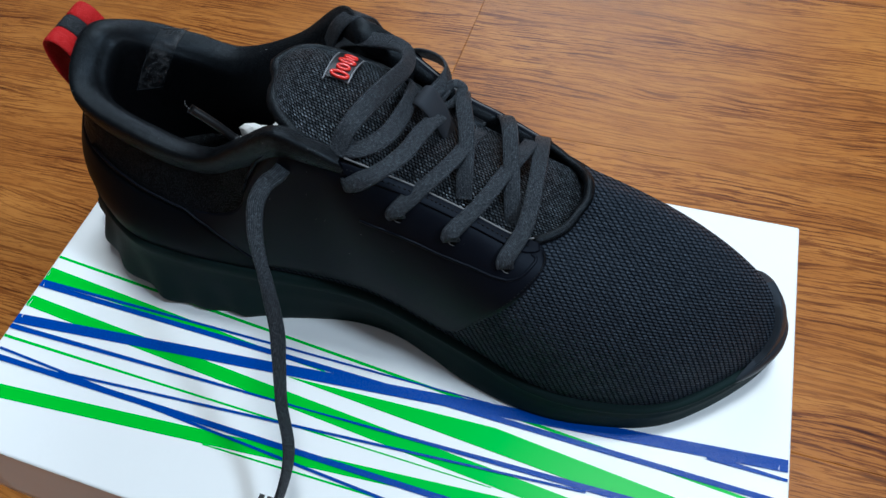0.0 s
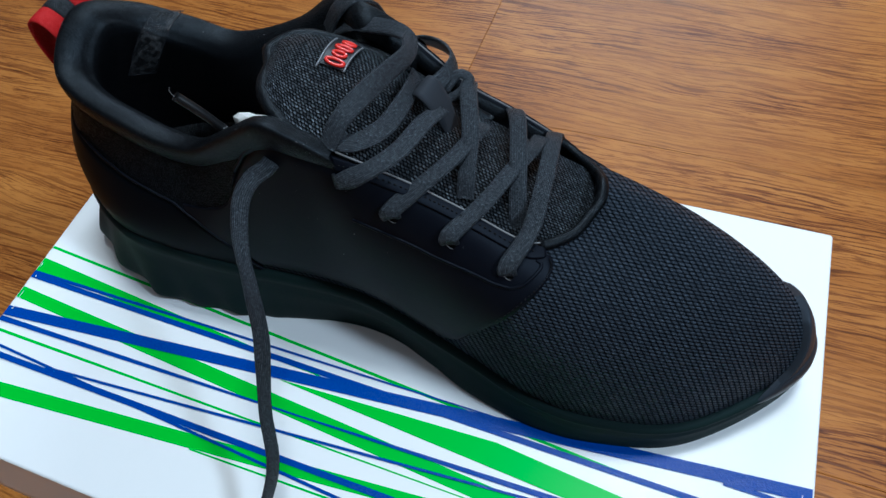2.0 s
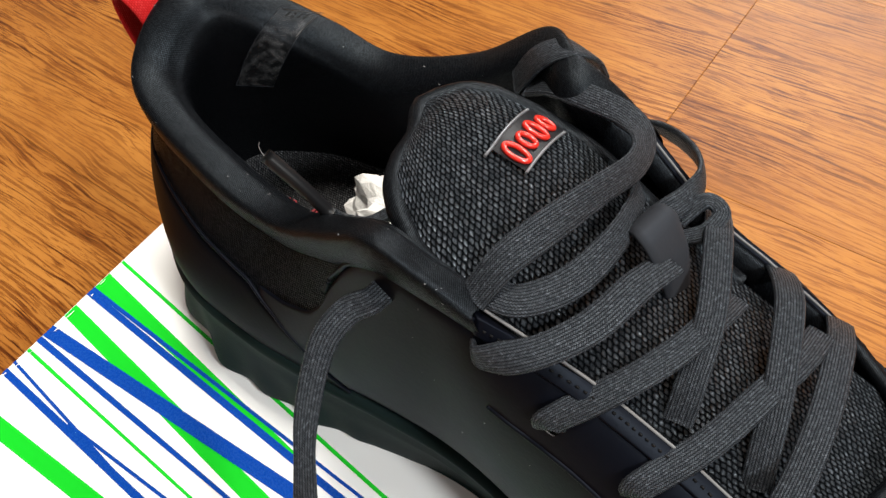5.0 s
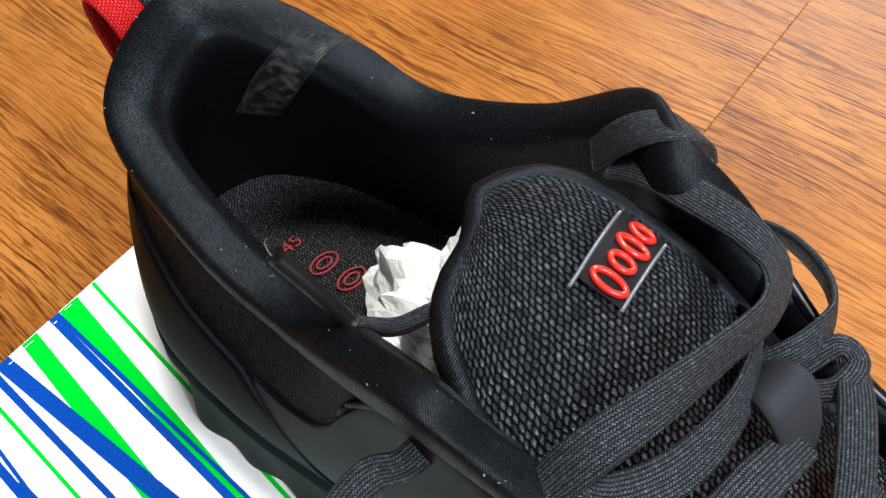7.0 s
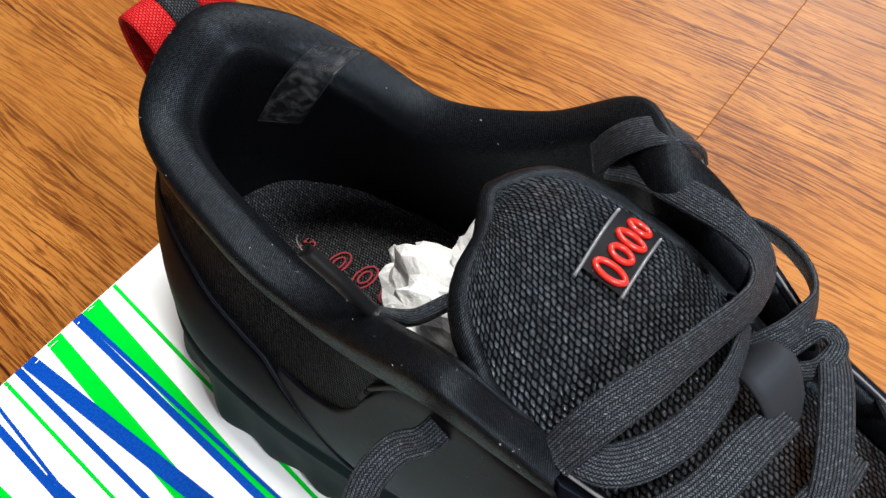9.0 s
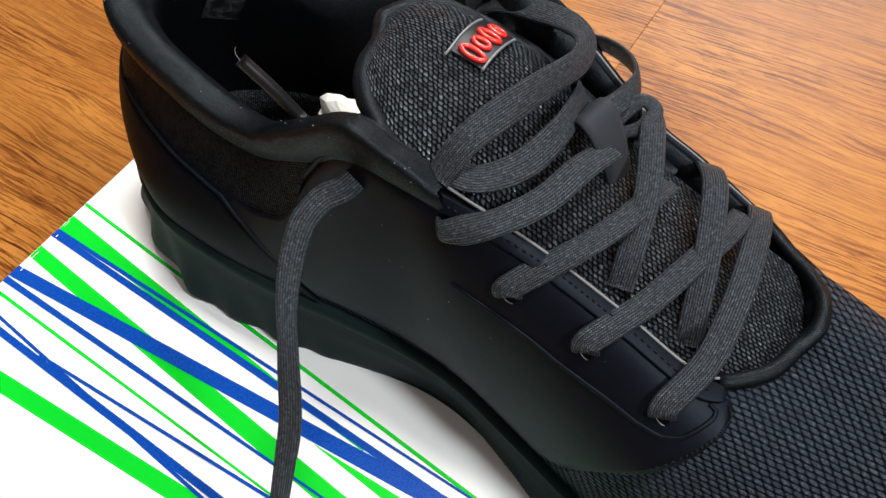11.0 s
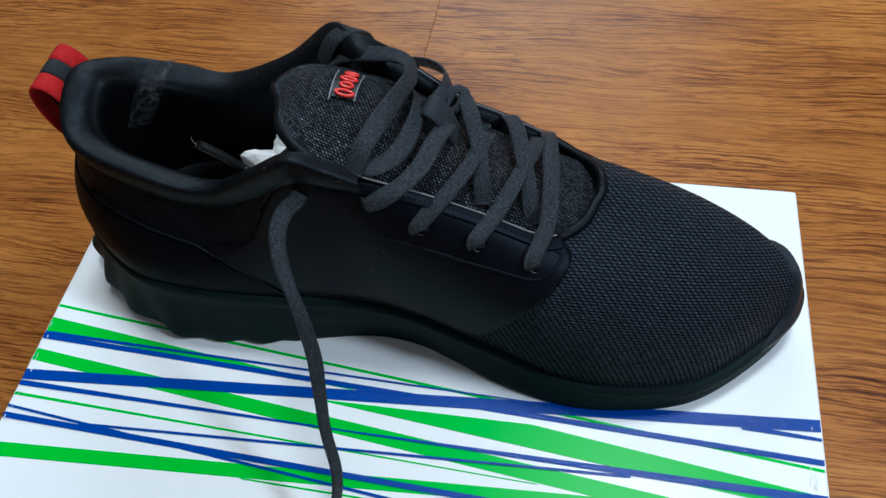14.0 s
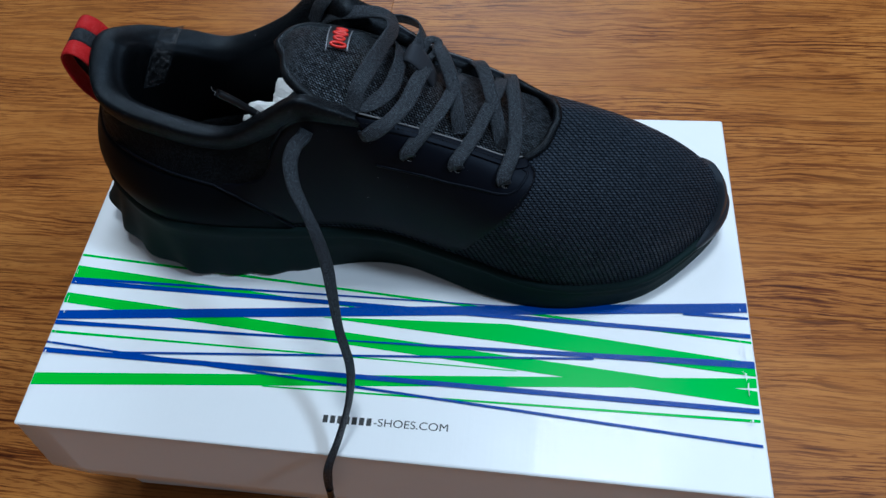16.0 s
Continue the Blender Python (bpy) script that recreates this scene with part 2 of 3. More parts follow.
def spline(points, count):
    """A smooth open curve through points."""
    p = np.asarray(points, float)
    p = np.vstack([2 * p[0] - p[1], p, 2 * p[-1] - p[-2]])
    t = np.linspace(0, len(p) - 3 - 1e-9, count)
    i = np.floor(t).astype(int)
    f = (t - i)[:, None]
    a, b, c, d = p[i], p[i + 1], p[i + 2], p[i + 3]
    return .5 * (2 * b + (c - a) * f + (2 * a - 5 * b + 4 * c - d) * f ** 2 + (3 * b - a - 3 * c + d) * f ** 3)


def tube(name, points, radius, mat, sides=8, count=0, loop=False):
    q = np.asarray(points, float) if not count else spline(points, count)
    t = np.gradient(q, axis=0)
    if loop:
        t = np.roll(q, -1, 0) - np.roll(q, 1, 0)
    t /= np.linalg.norm(t, axis=1, keepdims=True)
    up = np.where(np.abs(t[:, 2:3]) > .9, np.array([[1.0, 0, 0]]), np.array([[0, 0, 1.0]]))
    a = np.cross(t, up)
    a /= np.linalg.norm(a, axis=1, keepdims=True)
    b = np.cross(a, t)
    r = np.broadcast_to(np.asarray(radius, float), (len(q),))[:, None, None]
    w = np.linspace(0, 2 * np.pi, sides, endpoint=False)[None, :, None]
    p = q[:, None] + r * (np.cos(w) * a[:, None] + np.sin(w) * b[:, None])
    v, f, uv = grid(p, loop, True)
    if not loop:
        n = len(q)
        f += [tuple(range(sides))[::-1], tuple((n - 1) * sides + k for k in range(sides))]
    return mesh_of(name, v, f, mat, uv)


def ribbon(name, points, normals, width, thick, mat, count=48):
    """A flat woven band with rounded edges along a curve; normals say which way its face looks."""
    q, nn = spline(points, count), spline(normals, count)
    t = np.gradient(q, axis=0)
    t /= np.linalg.norm(t, axis=1, keepdims=True)
    nn = nn - (nn * t).sum(1, keepdims=True) * t
    nn /= np.linalg.norm(nn, axis=1, keepdims=True)
    a = np.cross(t, nn)
    w = np.broadcast_to(np.asarray(width, float) if np.ndim(width) == 0 else np.interp(np.linspace(0, 1, count), np.linspace(0, 1, len(width)), width), (count,))[:, None, None]
    prof = np.array([(-.5, 0), (-.46, .38), (-.3, .5), (0, .54), (.3, .5), (.46, .38), (.5, 0), (.46, -.38), (.3, -.5), (0, -.5), (-.3, -.5), (-.46, -.38)])
    p = q[:, None] + w * prof[None, :, :1] * a[:, None] + thick * prof[None, :, 1:] * nn[:, None]
    v, f, uv = grid(p, False, True)
    n = len(prof)
    f += [tuple(range(n))[::-1], tuple((count - 1) * n + k for k in range(n))]
    return mesh_of(name, v, f, mat, uv)


def box_mesh(name, lo, hi, mat, bevel=0.0, seg=2):
    bm = bmesh.new()
    bmesh.ops.create_cube(bm, size=1)
    for v in bm.verts:
        v.co = Vector([(a + b) / 2 + c * (b - a) for a, b, c in zip(lo, hi, v.co)])
    if bevel:
        bmesh.ops.bevel(bm, geom=bm.edges[:], offset=bevel, segments=seg, affect="EDGES", profile=.5)
    me = bpy.data.meshes.new(name)
    bm.to_mesh(me)
    bm.free()
    me.materials.append(mat)
    return me


def letters(words, at, size, along, upward, mat):
    """Flat printed words as a mesh: where they begin, their height, and which way they run and stand."""
    cu = bpy.data.curves.new("print", "FONT")
    cu.body, cu.size = words, size
    tmp = new("print_source", cu)
    bpy.context.view_layer.update()
    me = bpy.data.meshes.new_from_object(tmp.evaluated_get(bpy.context.evaluated_depsgraph_get()))
    bpy.data.objects.remove(tmp)
    a, u = Vector(along).normalized(), Vector(upward).normalized()
    n = a.cross(u)
    me.transform(Matrix(((a.x, u.x, n.x, at[0]), (a.y, u.y, n.y, at[1]), (a.z, u.z, n.z, at[2]), (0, 0, 0, 1))))
    me.materials.clear()
    me.materials.append(mat)
    return me


# ---- the room ----
LID = .125
# unseen walls and ceiling, added only to close the room
room = [("wall_north", (-2.2, 3.2, 0), (2.8, 3.3, 2.6)), ("wall_south", (-2.2, -1.9, 0), (2.8, -1.8, 2.6)),
        ("wall_west", (-2.3, -1.9, 0), (-2.2, 3.3, 2.6)), ("wall_east", (2.8, -1.9, 0), (2.9, 3.3, 2.6)), ("ceiling", (-2.3, -1.9, 2.6), (2.9, 3.3, 2.7))]
for nm, lo, hi in room:
    tagged(new(nm, box_mesh(nm, lo, hi, WALL)), "plain grey unseen " + ("ceiling" if nm == "ceiling" else "wall of the room"), nm.split("_")[0], kind="structure")
floor = tagged(new("floor", box_mesh("floor", (-2.2, -1.8, -.05), (2.8, 3.2, -.006), WOOD)), "warm brown oak plank floor with dark grain", "floor", kind="structure")
# ---- the shoe's form: stations round the upper, from the heel along the near side to the toe and back ----
# each row: opening edge x y z, feather line x y z, then rise, bulge, reach and lift of the profile between them
STATIONS = {
    "heel": [(.0505, .136, .232, .0268, .1274, .166, .4, .002, .1, -.35),
             (.0545, .1145, .222, .0369, .1093, .165, .4, .003, .1, -.35),
             (.083, .107, .213, .062, .093, .164, .4, .003, .1, -.35),
             (.106, .106, .209, .09, .09, .162, .4, .003, .1, -.35),
             (.126, .1040, .2218, .115, .092, .159, .4, .003, .1, -.35),
             (.144, .1028, .2345, .135, .095, .156, .45, .003, .12, -.32)],
    "near": [(.156, .1038, .2302, .155, .097, .153, .5, .004, .25, -.22),
             (.167, .1055, .2234, .172, .096, .151, .55, .005, .55, -.1),
             (.1884, .1087, .2114, .192, .092, .147, .6, .003, .5, 0),
             (.2074, .1088, .2029, .212, .087, .1445, .62, .003, .5, 0),
             (.2270, .1084, .1946, .2355, .0805, .142, .66, .003, .5, 0),
             (.2380, .1177, .1911, .259, .08, .1405, .75, .004, .55, .02)],
    "toe": [(.242, .128, .1906, .287, .0875, .1405, .75, .002, .55, .04),
             (.244, .134, .192, .313, .11, .1425, .62, .001, .5, .0417),
             (.243, .141, .1913, .321, .1285, .144, .55, .001, .46, .0393),
             (.24, .148, .1874, .3085, .1445, .143, .5, .001, .42, .0022),
             (.233, .155, .1846, .285, .1515, .141, .5938, .0045, .4278, -.0404),
             (.222, .16, .1872, .258, .1615, .141, .4793, .0019, .2564, -.1674)],
    "far": [(.204, .1601, .1976, .232, .173, .144, .4591, .0017, .2642, -.1678),
             (.188, .1609, .2051, .205, .176, .147, .4969, .002, .2606, -.155),
             (.163, .1658, .2207, .178, .17, .151, .5, .002, .3, -.15),
             (.15, .166, .2279, .155, .167, .153, .5, .003, .2, -.22),
             (.1362, .1744, .2244, .135, .166, .156, .45, .003, .12, -.32),
             (.117, .1701, .2115, .115, .166, .159, .4, .003, .1, -.35)],
    "back": [(.093, .1639, .2057, .085, .166, .162, .4, .003, .1, -.35),
             (.0752, .1605, .2125, .0578, .1622, .164, .4, .003, .1, -.35),
             (.0578, .1515, .224, .0348, .1498, .165, .4, .002, .1, -.35)],
}
LOOP = np.array([row for rows in STATIONS.values() for row in rows])
NS = len(LOOP)


def around(table, s):
    """A smooth closed curve through the table's rows, at s (in rows)."""
    s = np.asarray(s, float)
    i, f = np.floor(s).astype(int), (s - np.floor(s))[..., None]
    p0, p1, p2, p3 = (table[(i + k) % len(table)] for k in (-1, 0, 1, 2))
    return .5 * (2 * p1 + (p2 - p0) * f + (2 * p0 - 5 * p1 + 4 * p2 - p3) * f ** 2 + (3 * p1 - p0 - 3 * p2 + p3) * f ** 3)


def outward(s):
    """Level unit vectors that point out of the shoe at s."""
    a = around(LOOP, np.asarray(s, float) + .05)[..., 3:5] - around(LOOP, np.asarray(s, float) - .05)[..., 3:5]
    n = np.stack([a[..., 1], -a[..., 0]], -1)
    n /= np.linalg.norm(n, axis=-1, keepdims=True)
    return np.concatenate([n, 0 * n[..., :1]], -1)


def skin(s, v):
    """A point of the upper: v runs from the feather line (0) to the opening's edge (1)."""
    row, out, v = around(LOOP, s), outward(s), np.asarray(v, float)[..., None]
    o, f = row[..., :3], row[..., 3:6]
    rise, bulge, reach, lift = (row[..., k:k + 1] for k in (6, 7, 8, 9))
    dz = (o - f)[..., 2:3]
    up = np.array([0, 0, 1.0])
    level = (f - o) * np.array([1, 1, 0])
    c1 = f + up * dz * rise + out * bulge
    c2 = o + level * reach + up * dz * lift
    return (1 - v) ** 3 * f + 3 * (1 - v) ** 2 * v * c1 + 3 * (1 - v) * v ** 2 * c2 + v ** 3 * o


def skin_normal(s, v):
    s, v = np.asarray(s, float), np.asarray(v, float)
    a = skin(s + .03, v) - skin(s - .03, v)
    vv = np.clip(v, .02, .98)
    b = skin(s, vv + .02) - skin(s, vv - .02)
    n = np.cross(a, b)
    return n / np.maximum(np.linalg.norm(n, axis=-1, keepdims=True), 1e-9)


TX = np.array([.1335, .1356, .139, .143, .150, .16, .18, .20, .22, .245])
TZ = np.array([.2318, .2330, .2347, .2350, .2332, .2290, .2165, .2050, .1955, .1850])
NEAR = np.array([.004, .0128, .0182, .0218, .0258, .0275, .0280, .0270, .0250, .0210])
AWAY = np.array([.004, .0095, .0140, .0172, .0200, .0212, .0190, .0185, .0190, .0180])


def tongue(x, b):
    """A point of the tongue's face: x along the shoe, b across it from -1 (near) to 1 (far)."""
    x, b = np.asarray(x, float), np.asarray(b, float)
    w = np.where(b < 0, np.interp(x, TX, NEAR), np.interp(x, TX, AWAY))
    k = w / .027
    dome = np.clip((.2 - x) / .05, 0, 1)
    z = np.interp(x, TX, TZ) - np.where(b > 0, .0012, .0055) * b * k - np.where(b > 0, .0075 + .0065 * dome, .0085) * b * b * k ** 2
    return np.stack([x - .0055 * np.clip((b + 1) / 2, 0, 1.1) * np.clip((.165 - x) / .025, 0, 1), .1335 + w * b, z], -1)


up = np.array([0, 0, 1.0])


def lining(s, w):
    """A point of the padded collar: w 0 outside under the rim, over it, and down to the insole at 1."""
    s, w = np.asarray(s, float), np.asarray(w, float)
    o, f, out = skin(s, 1 + 0 * s), around(LOOP, s)[..., 3:6], outward(s)
    fat = (.58 + .06 * np.clip(1 - np.minimum(s % NS, NS - s % NS) / 3, 0, 1) - .24 * np.exp(-((s - 5.8) / 1.4) ** 2))[..., None]
    a = skin(s, .84 + 0 * s) + skin_normal(s, .84 + 0 * s) * .0002
    b = skin(s, .93 + 0 * s) + skin_normal(s, .93 + 0 * s) * .0026
    c = o + up * .0020 + out * .0022
    d = o + up * .0022 * fat - out * .0055 * fat
    e = o - out * .0115 * fat - up * .0035 * fat
    g = o - out * .0140 * fat - up * .0150 * fat
    low = f * [1, 1, 0] - out * .0085 + up * .158
    h = (g + low) / 2 - out * .001
    keys = np.stack([a, b, c, d, e, g, h, low], 0)
    t = w * 7
    i = np.clip(np.floor(t).astype(int), 0, 6)
    fr = (t - i)[..., None]
    pick = lambda k: np.take_along_axis(keys, np.broadcast_to(np.clip(i + k, 0, 7)[None, ..., None], (1, *i.shape, 3)), 0)[0]
    p0, p1, p2, p3 = pick(-1), pick(0), pick(1), pick(2)
    return .5 * (2 * p1 + (p2 - p0) * fr + (2 * p0 - 5 * p1 + 4 * p2 - p3) * fr ** 2 + (3 * p1 - p0 - 3 * p2 + p3) * fr ** 3)



# ---- the shoe ----
shoe = thing("sneaker", "black mesh running shoe with red heel loop on a shoe box", "shoe", at=(.16, .13, LID))
shoe.matrix_world = Matrix.Translation((0, 0, 0))

s_all = np.linspace(0, NS, NS * 9, endpoint=False)
v_all = np.linspace(0, 1, 26)
S, V = np.meshgrid(s_all, v_all, indexing="ij")
uv_v, uv_f, _ = grid(skin(S, V), loop_u=True)
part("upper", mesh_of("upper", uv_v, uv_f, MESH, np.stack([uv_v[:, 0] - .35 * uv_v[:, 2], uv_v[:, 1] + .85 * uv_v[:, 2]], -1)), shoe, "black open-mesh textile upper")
# turned-in thickness at the opening
edge = skin(S[:, -1:], np.ones((len(s_all), 1)))
rim = np.concatenate([edge, edge - outward(S[:, -1:]) * .0015 + [0, 0, .0002], edge - outward(S[:, -1:]) * .003 - [0, 0, .006]], 1)
part("edge_binding", sheet("edge_binding", rim, FINE, loop_u=True), shoe)

# sole: flare, spring and ripples by station
FLARE = np.array([.012, .010, .0065, .0045, .003, .001, -.001, -.001, .002, .0045, .003, .0015, .001, .001, .001, .001, .002, .004, .004, .003, .002, .002, .002, .003, .004, .006, .010])[:, None]
SPRING = np.array([.009, .005, .0, 0, 0, 0, 0, 0, 0, 0, 0, .0, .001, .005, .0065, .005, .002, .0, 0, 0, 0, 0, 0, 0, 0, 0, .005])[:, None]
ss = np.linspace(0, NS, NS * 16, endpoint=False)
f0, n0 = around(LOOP, ss)[:, 3:6], outward(ss)
fl, sp = around(FLARE, ss), around(SPRING, ss)
back = np.clip(1 - np.minimum(ss, NS - ss) / 4.6, 0, 1)[:, None]
wave = (np.sin(ss * 2 * np.pi * 1.45) + .5 * np.sin(ss * 5.3 + 1))[:, None] * .8 * back ** .5
up = np.array([0, 0, 1.0])
bz = LID + np.maximum(sp, 0)
flat = f0 * [1, 1, 0]
rings = []
for inset, h in ((-.006, 1.02), (.0012, 1.04), (.0030, 1.0), (.0028, .88), (.0022, .80), (.0030, .70)):
    rings.append(flat + n0 * inset + up * (bz + (f0[:, 2:3] - bz) * h))
for w, h, amp in ((.35, .5, .0003), (.7, .30, .0012), (.95, .14, .0019), (1.0, .06, .0020), (.85, .0, .0016), (.4, .0, .0004)):
    rings.append(flat + n0 * (.002 + fl * w + wave * amp) + up * (bz + (f0[:, 2:3] - bz) * h + (.0012 * back * (1 + wave) if h < .1 else 0)))
rings.append(flat - n0 * .02 + up * (bz + .001))
part("midsole", sheet("midsole", np.stack(rings, 1), RUBBER, loop_u=True, flip=True), shoe, "dark grey foam sole with rippled heel")


def lower_line(table, s):
    k = np.array(table)
    return np.interp(s, k[:, 0], k[:, 1])


def panel(name, s0, s1, low, high, lift, mat, label="", ns=90, nv=22):
    """A layer laid over the upper between two lines, with its rolled edges."""
    s = np.linspace(s0, s1, ns)
    a, b = lower_line(low, s), lower_line(high, s)
    v = a[:, None] + (b - a)[:, None] * np.linspace(0, 1, nv)[None]
    S2 = np.repeat(s[:, None], nv, 1)
    off = np.full((ns, nv), lift)
    off[:, [0, -1]] = -.0006
    off[[0, -1]] = -.0006
    off[1:-1, [1, -2]] = lift * .75
    off[[1, -2], 1:-1] = lift * .75
    return part(name, sheet(name, skin(S2, v) + skin_normal(S2, v) * off[..., None], mat), shoe, label)


panel("heel_cloth", -4.2, 4.35, [(-4.2, .1), (4.35, .1)], [(-4.2, .88), (4.35, .88)], .0005, HEEL, "fine black cloth round the heel")
panel("heel_counter", -3.8, 4.5, [(-3.8, .0), (4.5, .0)], [(-3.8, .06), (-3, .30), (-2, .52), (-1, .62), (0, .66), (1, .62), (1.6, .56), (2.4, .55), (2.9, .51), (3.4, .40), (4.0, .22), (4.5, .02)], .0011, COUNTER, "black moulded heel overlay")
panel("side_panel", 3.0, 10.5, [(3.0, .50), (3.5, .36), (4.0, .20), (4.5, .03), (8.4, .01), (8.71, .07), (9.05, .19), (9.59, .42), (10.04, .64), (10.3, .76), (10.43, .825), (10.5, .865)],
      [(3.0, .52), (3.5, .51), (3.9, .53), (4.08, .60), (4.2, .76), (4.45, .86), (4.8, .90), (5.4, .92), (6.2, .90), (6.8, .93), (7.0, .98), (10.1, .975), (10.3, .95), (10.43, .92), (10.5, .885)], .0012, PANEL, "smooth matt black side panel")
panel("eyestay", 6.85, 10.36, [(6.85, .87), (7.31, .875), (8.2, .86), (8.9, .872), (9.54, .882), (10.0, .882), (10.25, .90), (10.36, .925)], [(6.85, .99), (7.0, 1.0), (10.1, 1.0), (10.25, .98), (10.36, .945)], .0021, PANEL, "stitched black lace stay")
panel("eyestay", 17.0, 20.2, [(17, .78), (20.2, .78)], [(17, 1.0), (20.2, 1.0)], .0020, PANEL, "stitched black lace stay")
panel("side_panel", 16.6, 23.2, [(16.6, .70), (17.2, .40), (18.2, .05), (22.5, .02), (23.2, .3)], [(16.6, .76), (17, .97), (20, .97), (21, .91), (22.5, .85), (23.2, .34)], .0011, PANEL)
tip = np.linspace(12.7, 15.5, 60)
tf, tn, tz = around(LOOP, tip)[:, 3:6], outward(tip), LID + np.maximum(around(SPRING, tip), 0)
ease = np.sin(np.linspace(0, np.pi, 60))[:, None] ** .6
rows_ = [tf * [1, 1, 0] + tn * (.0028 + (o_ - .0028) * ease) + up * (tz + (tf[:, 2:3] - tz) * (.95 + (h_ - .95) * ease)) for o_, h_ in ((-.0020, 1.42), (.0008, 1.40), (.0026, 1.28), (.0040, 1.05), (.0044, .75), (.0040, .42), (.0020, .34))]
part("sole_tip", sheet("sole_tip", np.stack(rows_, 1), BUMPER, flip=True), shoe)
panel("toe_bumper", 12.9, 15.7, [(12.9, .0), (15.7, .0)], [(12.9, .01), (13.2, .05), (13.5, .13), (13.8, .22), (14.2, .27), (14.7, .20), (15.2, .08), (15.7, .01)], .0024, BUMPER, "grey-black rubber toe bumper")


def on_skin(path, count, lift):
    k = np.array(path)
    t = np.linspace(0, len(k) - 1, count)
    s, v = (np.interp(t, range(len(k)), k[:, c]) for c in (0, 1))
    return skin(s, v) + skin_normal(s, v) * lift


part("throat_piping", tube("throat_piping", skin(np.linspace(10.2, 16.9, 60), np.ones(60)) + [0, 0, .0006], .0019, FINE), shoe, "black rolled binding of the throat")
part("cut_edge", tube("cut_edge", skin(np.linspace(7.0, 10.25, 50), np.ones(50)) + [0, 0, .0022], .00035, RAW), shoe, "pale raw edge of the lace stay")
part("cut_edge", tube("cut_edge", skin(np.linspace(17.1, 20.1, 50), np.ones(50)) + [0, 0, .0020], .0003, RAW), shoe)
part("pressed_line", tube("pressed_line", on_skin([(7.1, .565), (7.36, .56), (7.86, .56), (8.43, .57), (8.95, .60), (9.45, .63), (9.71, .66), (9.9, .71), (10.04, .77), (10.2, .84), (10.22, .87), (10.12, .89)], 80, .0011), .0006, PANEL), shoe)
part("pressed_line", tube("pressed_line", on_skin([(4.10, .68), (4.2, .78), (4.5, .865), (4.9, .905), (5.5, .925), (6.3, .92), (6.9, .95)], 60, .0011), .0006, PANEL), shoe)
part("heel_ridge", tube("heel_ridge", on_skin([(1.2, .615), (1.6, .58), (2.4, .55), (2.9, .51), (3.4, .40), (4.0, .22), (4.5, .03)], 50, .0011), .0005, PANEL), shoe)


def stitches(name, path, count, lift):
    """A run of short raised thread stitches."""
    q = on_skin(path, count * 2, lift)
    verts, faces = [], []
    for k in range(count):
        a, b = q[2 * k], q[2 * k + 1]
        a, b = a * .85 + b * .15, b * .95 + a * .05
        d = (b - a) / np.linalg.norm(b - a)
        side = np.cross(d, up) * .00028
        top = np.cross(side, d) * 1.0
        base = len(verts)
        for e in (a, b):
            verts += [e + side, e + top, e - side, e - top]
        faces += [(base + i, base + (i + 1) % 4, base + 4 + (i + 1) % 4, base + 4 + i) for i in range(4)] + [(base + 3, base + 2, base + 1, base), (base + 4, base + 5, base + 6, base + 7)]
    return tagged(part(name, mesh_of(name, verts, faces, THREAD), shoe), kind="stuff")


stitches("stitching", [(7.0, .935), (8.0, .932), (9.0, .938), (10.05, .94)], 40, .0023)
stitches("collar_stitching", [(1.0, .80), (2, .78), (3, .76), (3.7, .74)], 40, .0004)
stitches("stitching", [(10.38, .90), (10.42, .86), (10.3, .785), (9.98, .655), (9.55, .44), (9.05, .225), (8.75, .11)], 44, .0014)


ls = np.linspace(19.7 - NS, 6.95, 150)
LS, LW = np.meshgrid(ls, np.linspace(0, 1, 36), indexing="ij")
part("collar_lining", sheet("collar_lining", lining(LS, LW), FINE), shoe, "padded black collar lining")

# insole and dark inside
si = np.linspace(0, NS, 160, endpoint=False)
base = around(LOOP, si)[:, 3:6]
ins = base * [1, 1, 0] - outward(si) * (.0075 + .022 * np.clip((base[:, :1] - .19) / .06, 0, 1))
spine = np.stack([np.clip(ins[:, 0], .055, .285), .132 + 0 * ins[:, 0]], -1)
r = np.linspace(0, 1, 14)[None, :, None]
xy = ins[:, None, :2] * (1 - r) + spine[:, None] * r
zz = .1545 + .010 * np.clip((xy[..., :1] - .05) / .07, 0, 1) + .004 * (1 - r) ** 3
v, f, uv = grid(np.concatenate([xy, zz], -1), True)
part("insole", mesh_of("insole", v, f, SOCK, np.asarray(v)[:, :2]), shoe, "dark woven insole with red print")


def insole_z(x):
    return .1545 + .010 * min(max((x - .05) / .07, 0), 1)


def ring_mark(name, centre, ax, ay, rx, ry, rad, mat, parent, gap=0.0, label=""):
    a = np.linspace(gap, 2 * np.pi - gap, 26, endpoint=gap > 0)
    q = np.array([np.asarray(centre) + ax * rx * np.cos(t) + ay * ry * np.sin(t) for t in a])
    return part(name, tube(name, q, rad, mat, 6, loop=gap == 0), parent, label)


# plain red marks in place of the printed name on the insole
ax = np.array([.86, -.02, .10])
ay = np.array([.1, .99, 0])
for k in range(1, 5):
    x = .0660 + .0100 * k
    c = (x, .1322 + .0006 * k, insole_z(x) + .0006)
    ring_mark("red_mark", c, ax, ay, .0033, .0042, .00035, REDINK, shoe)
    ring_mark("red_mark", c, ax, ay, .0017, .0023, .00035, REDINK, shoe)
part("size_print", letters("45", (.0652, .1290, insole_z(.0652) + .0008), .0060, ay, -ax, REDINK), shoe, "red printed size number")

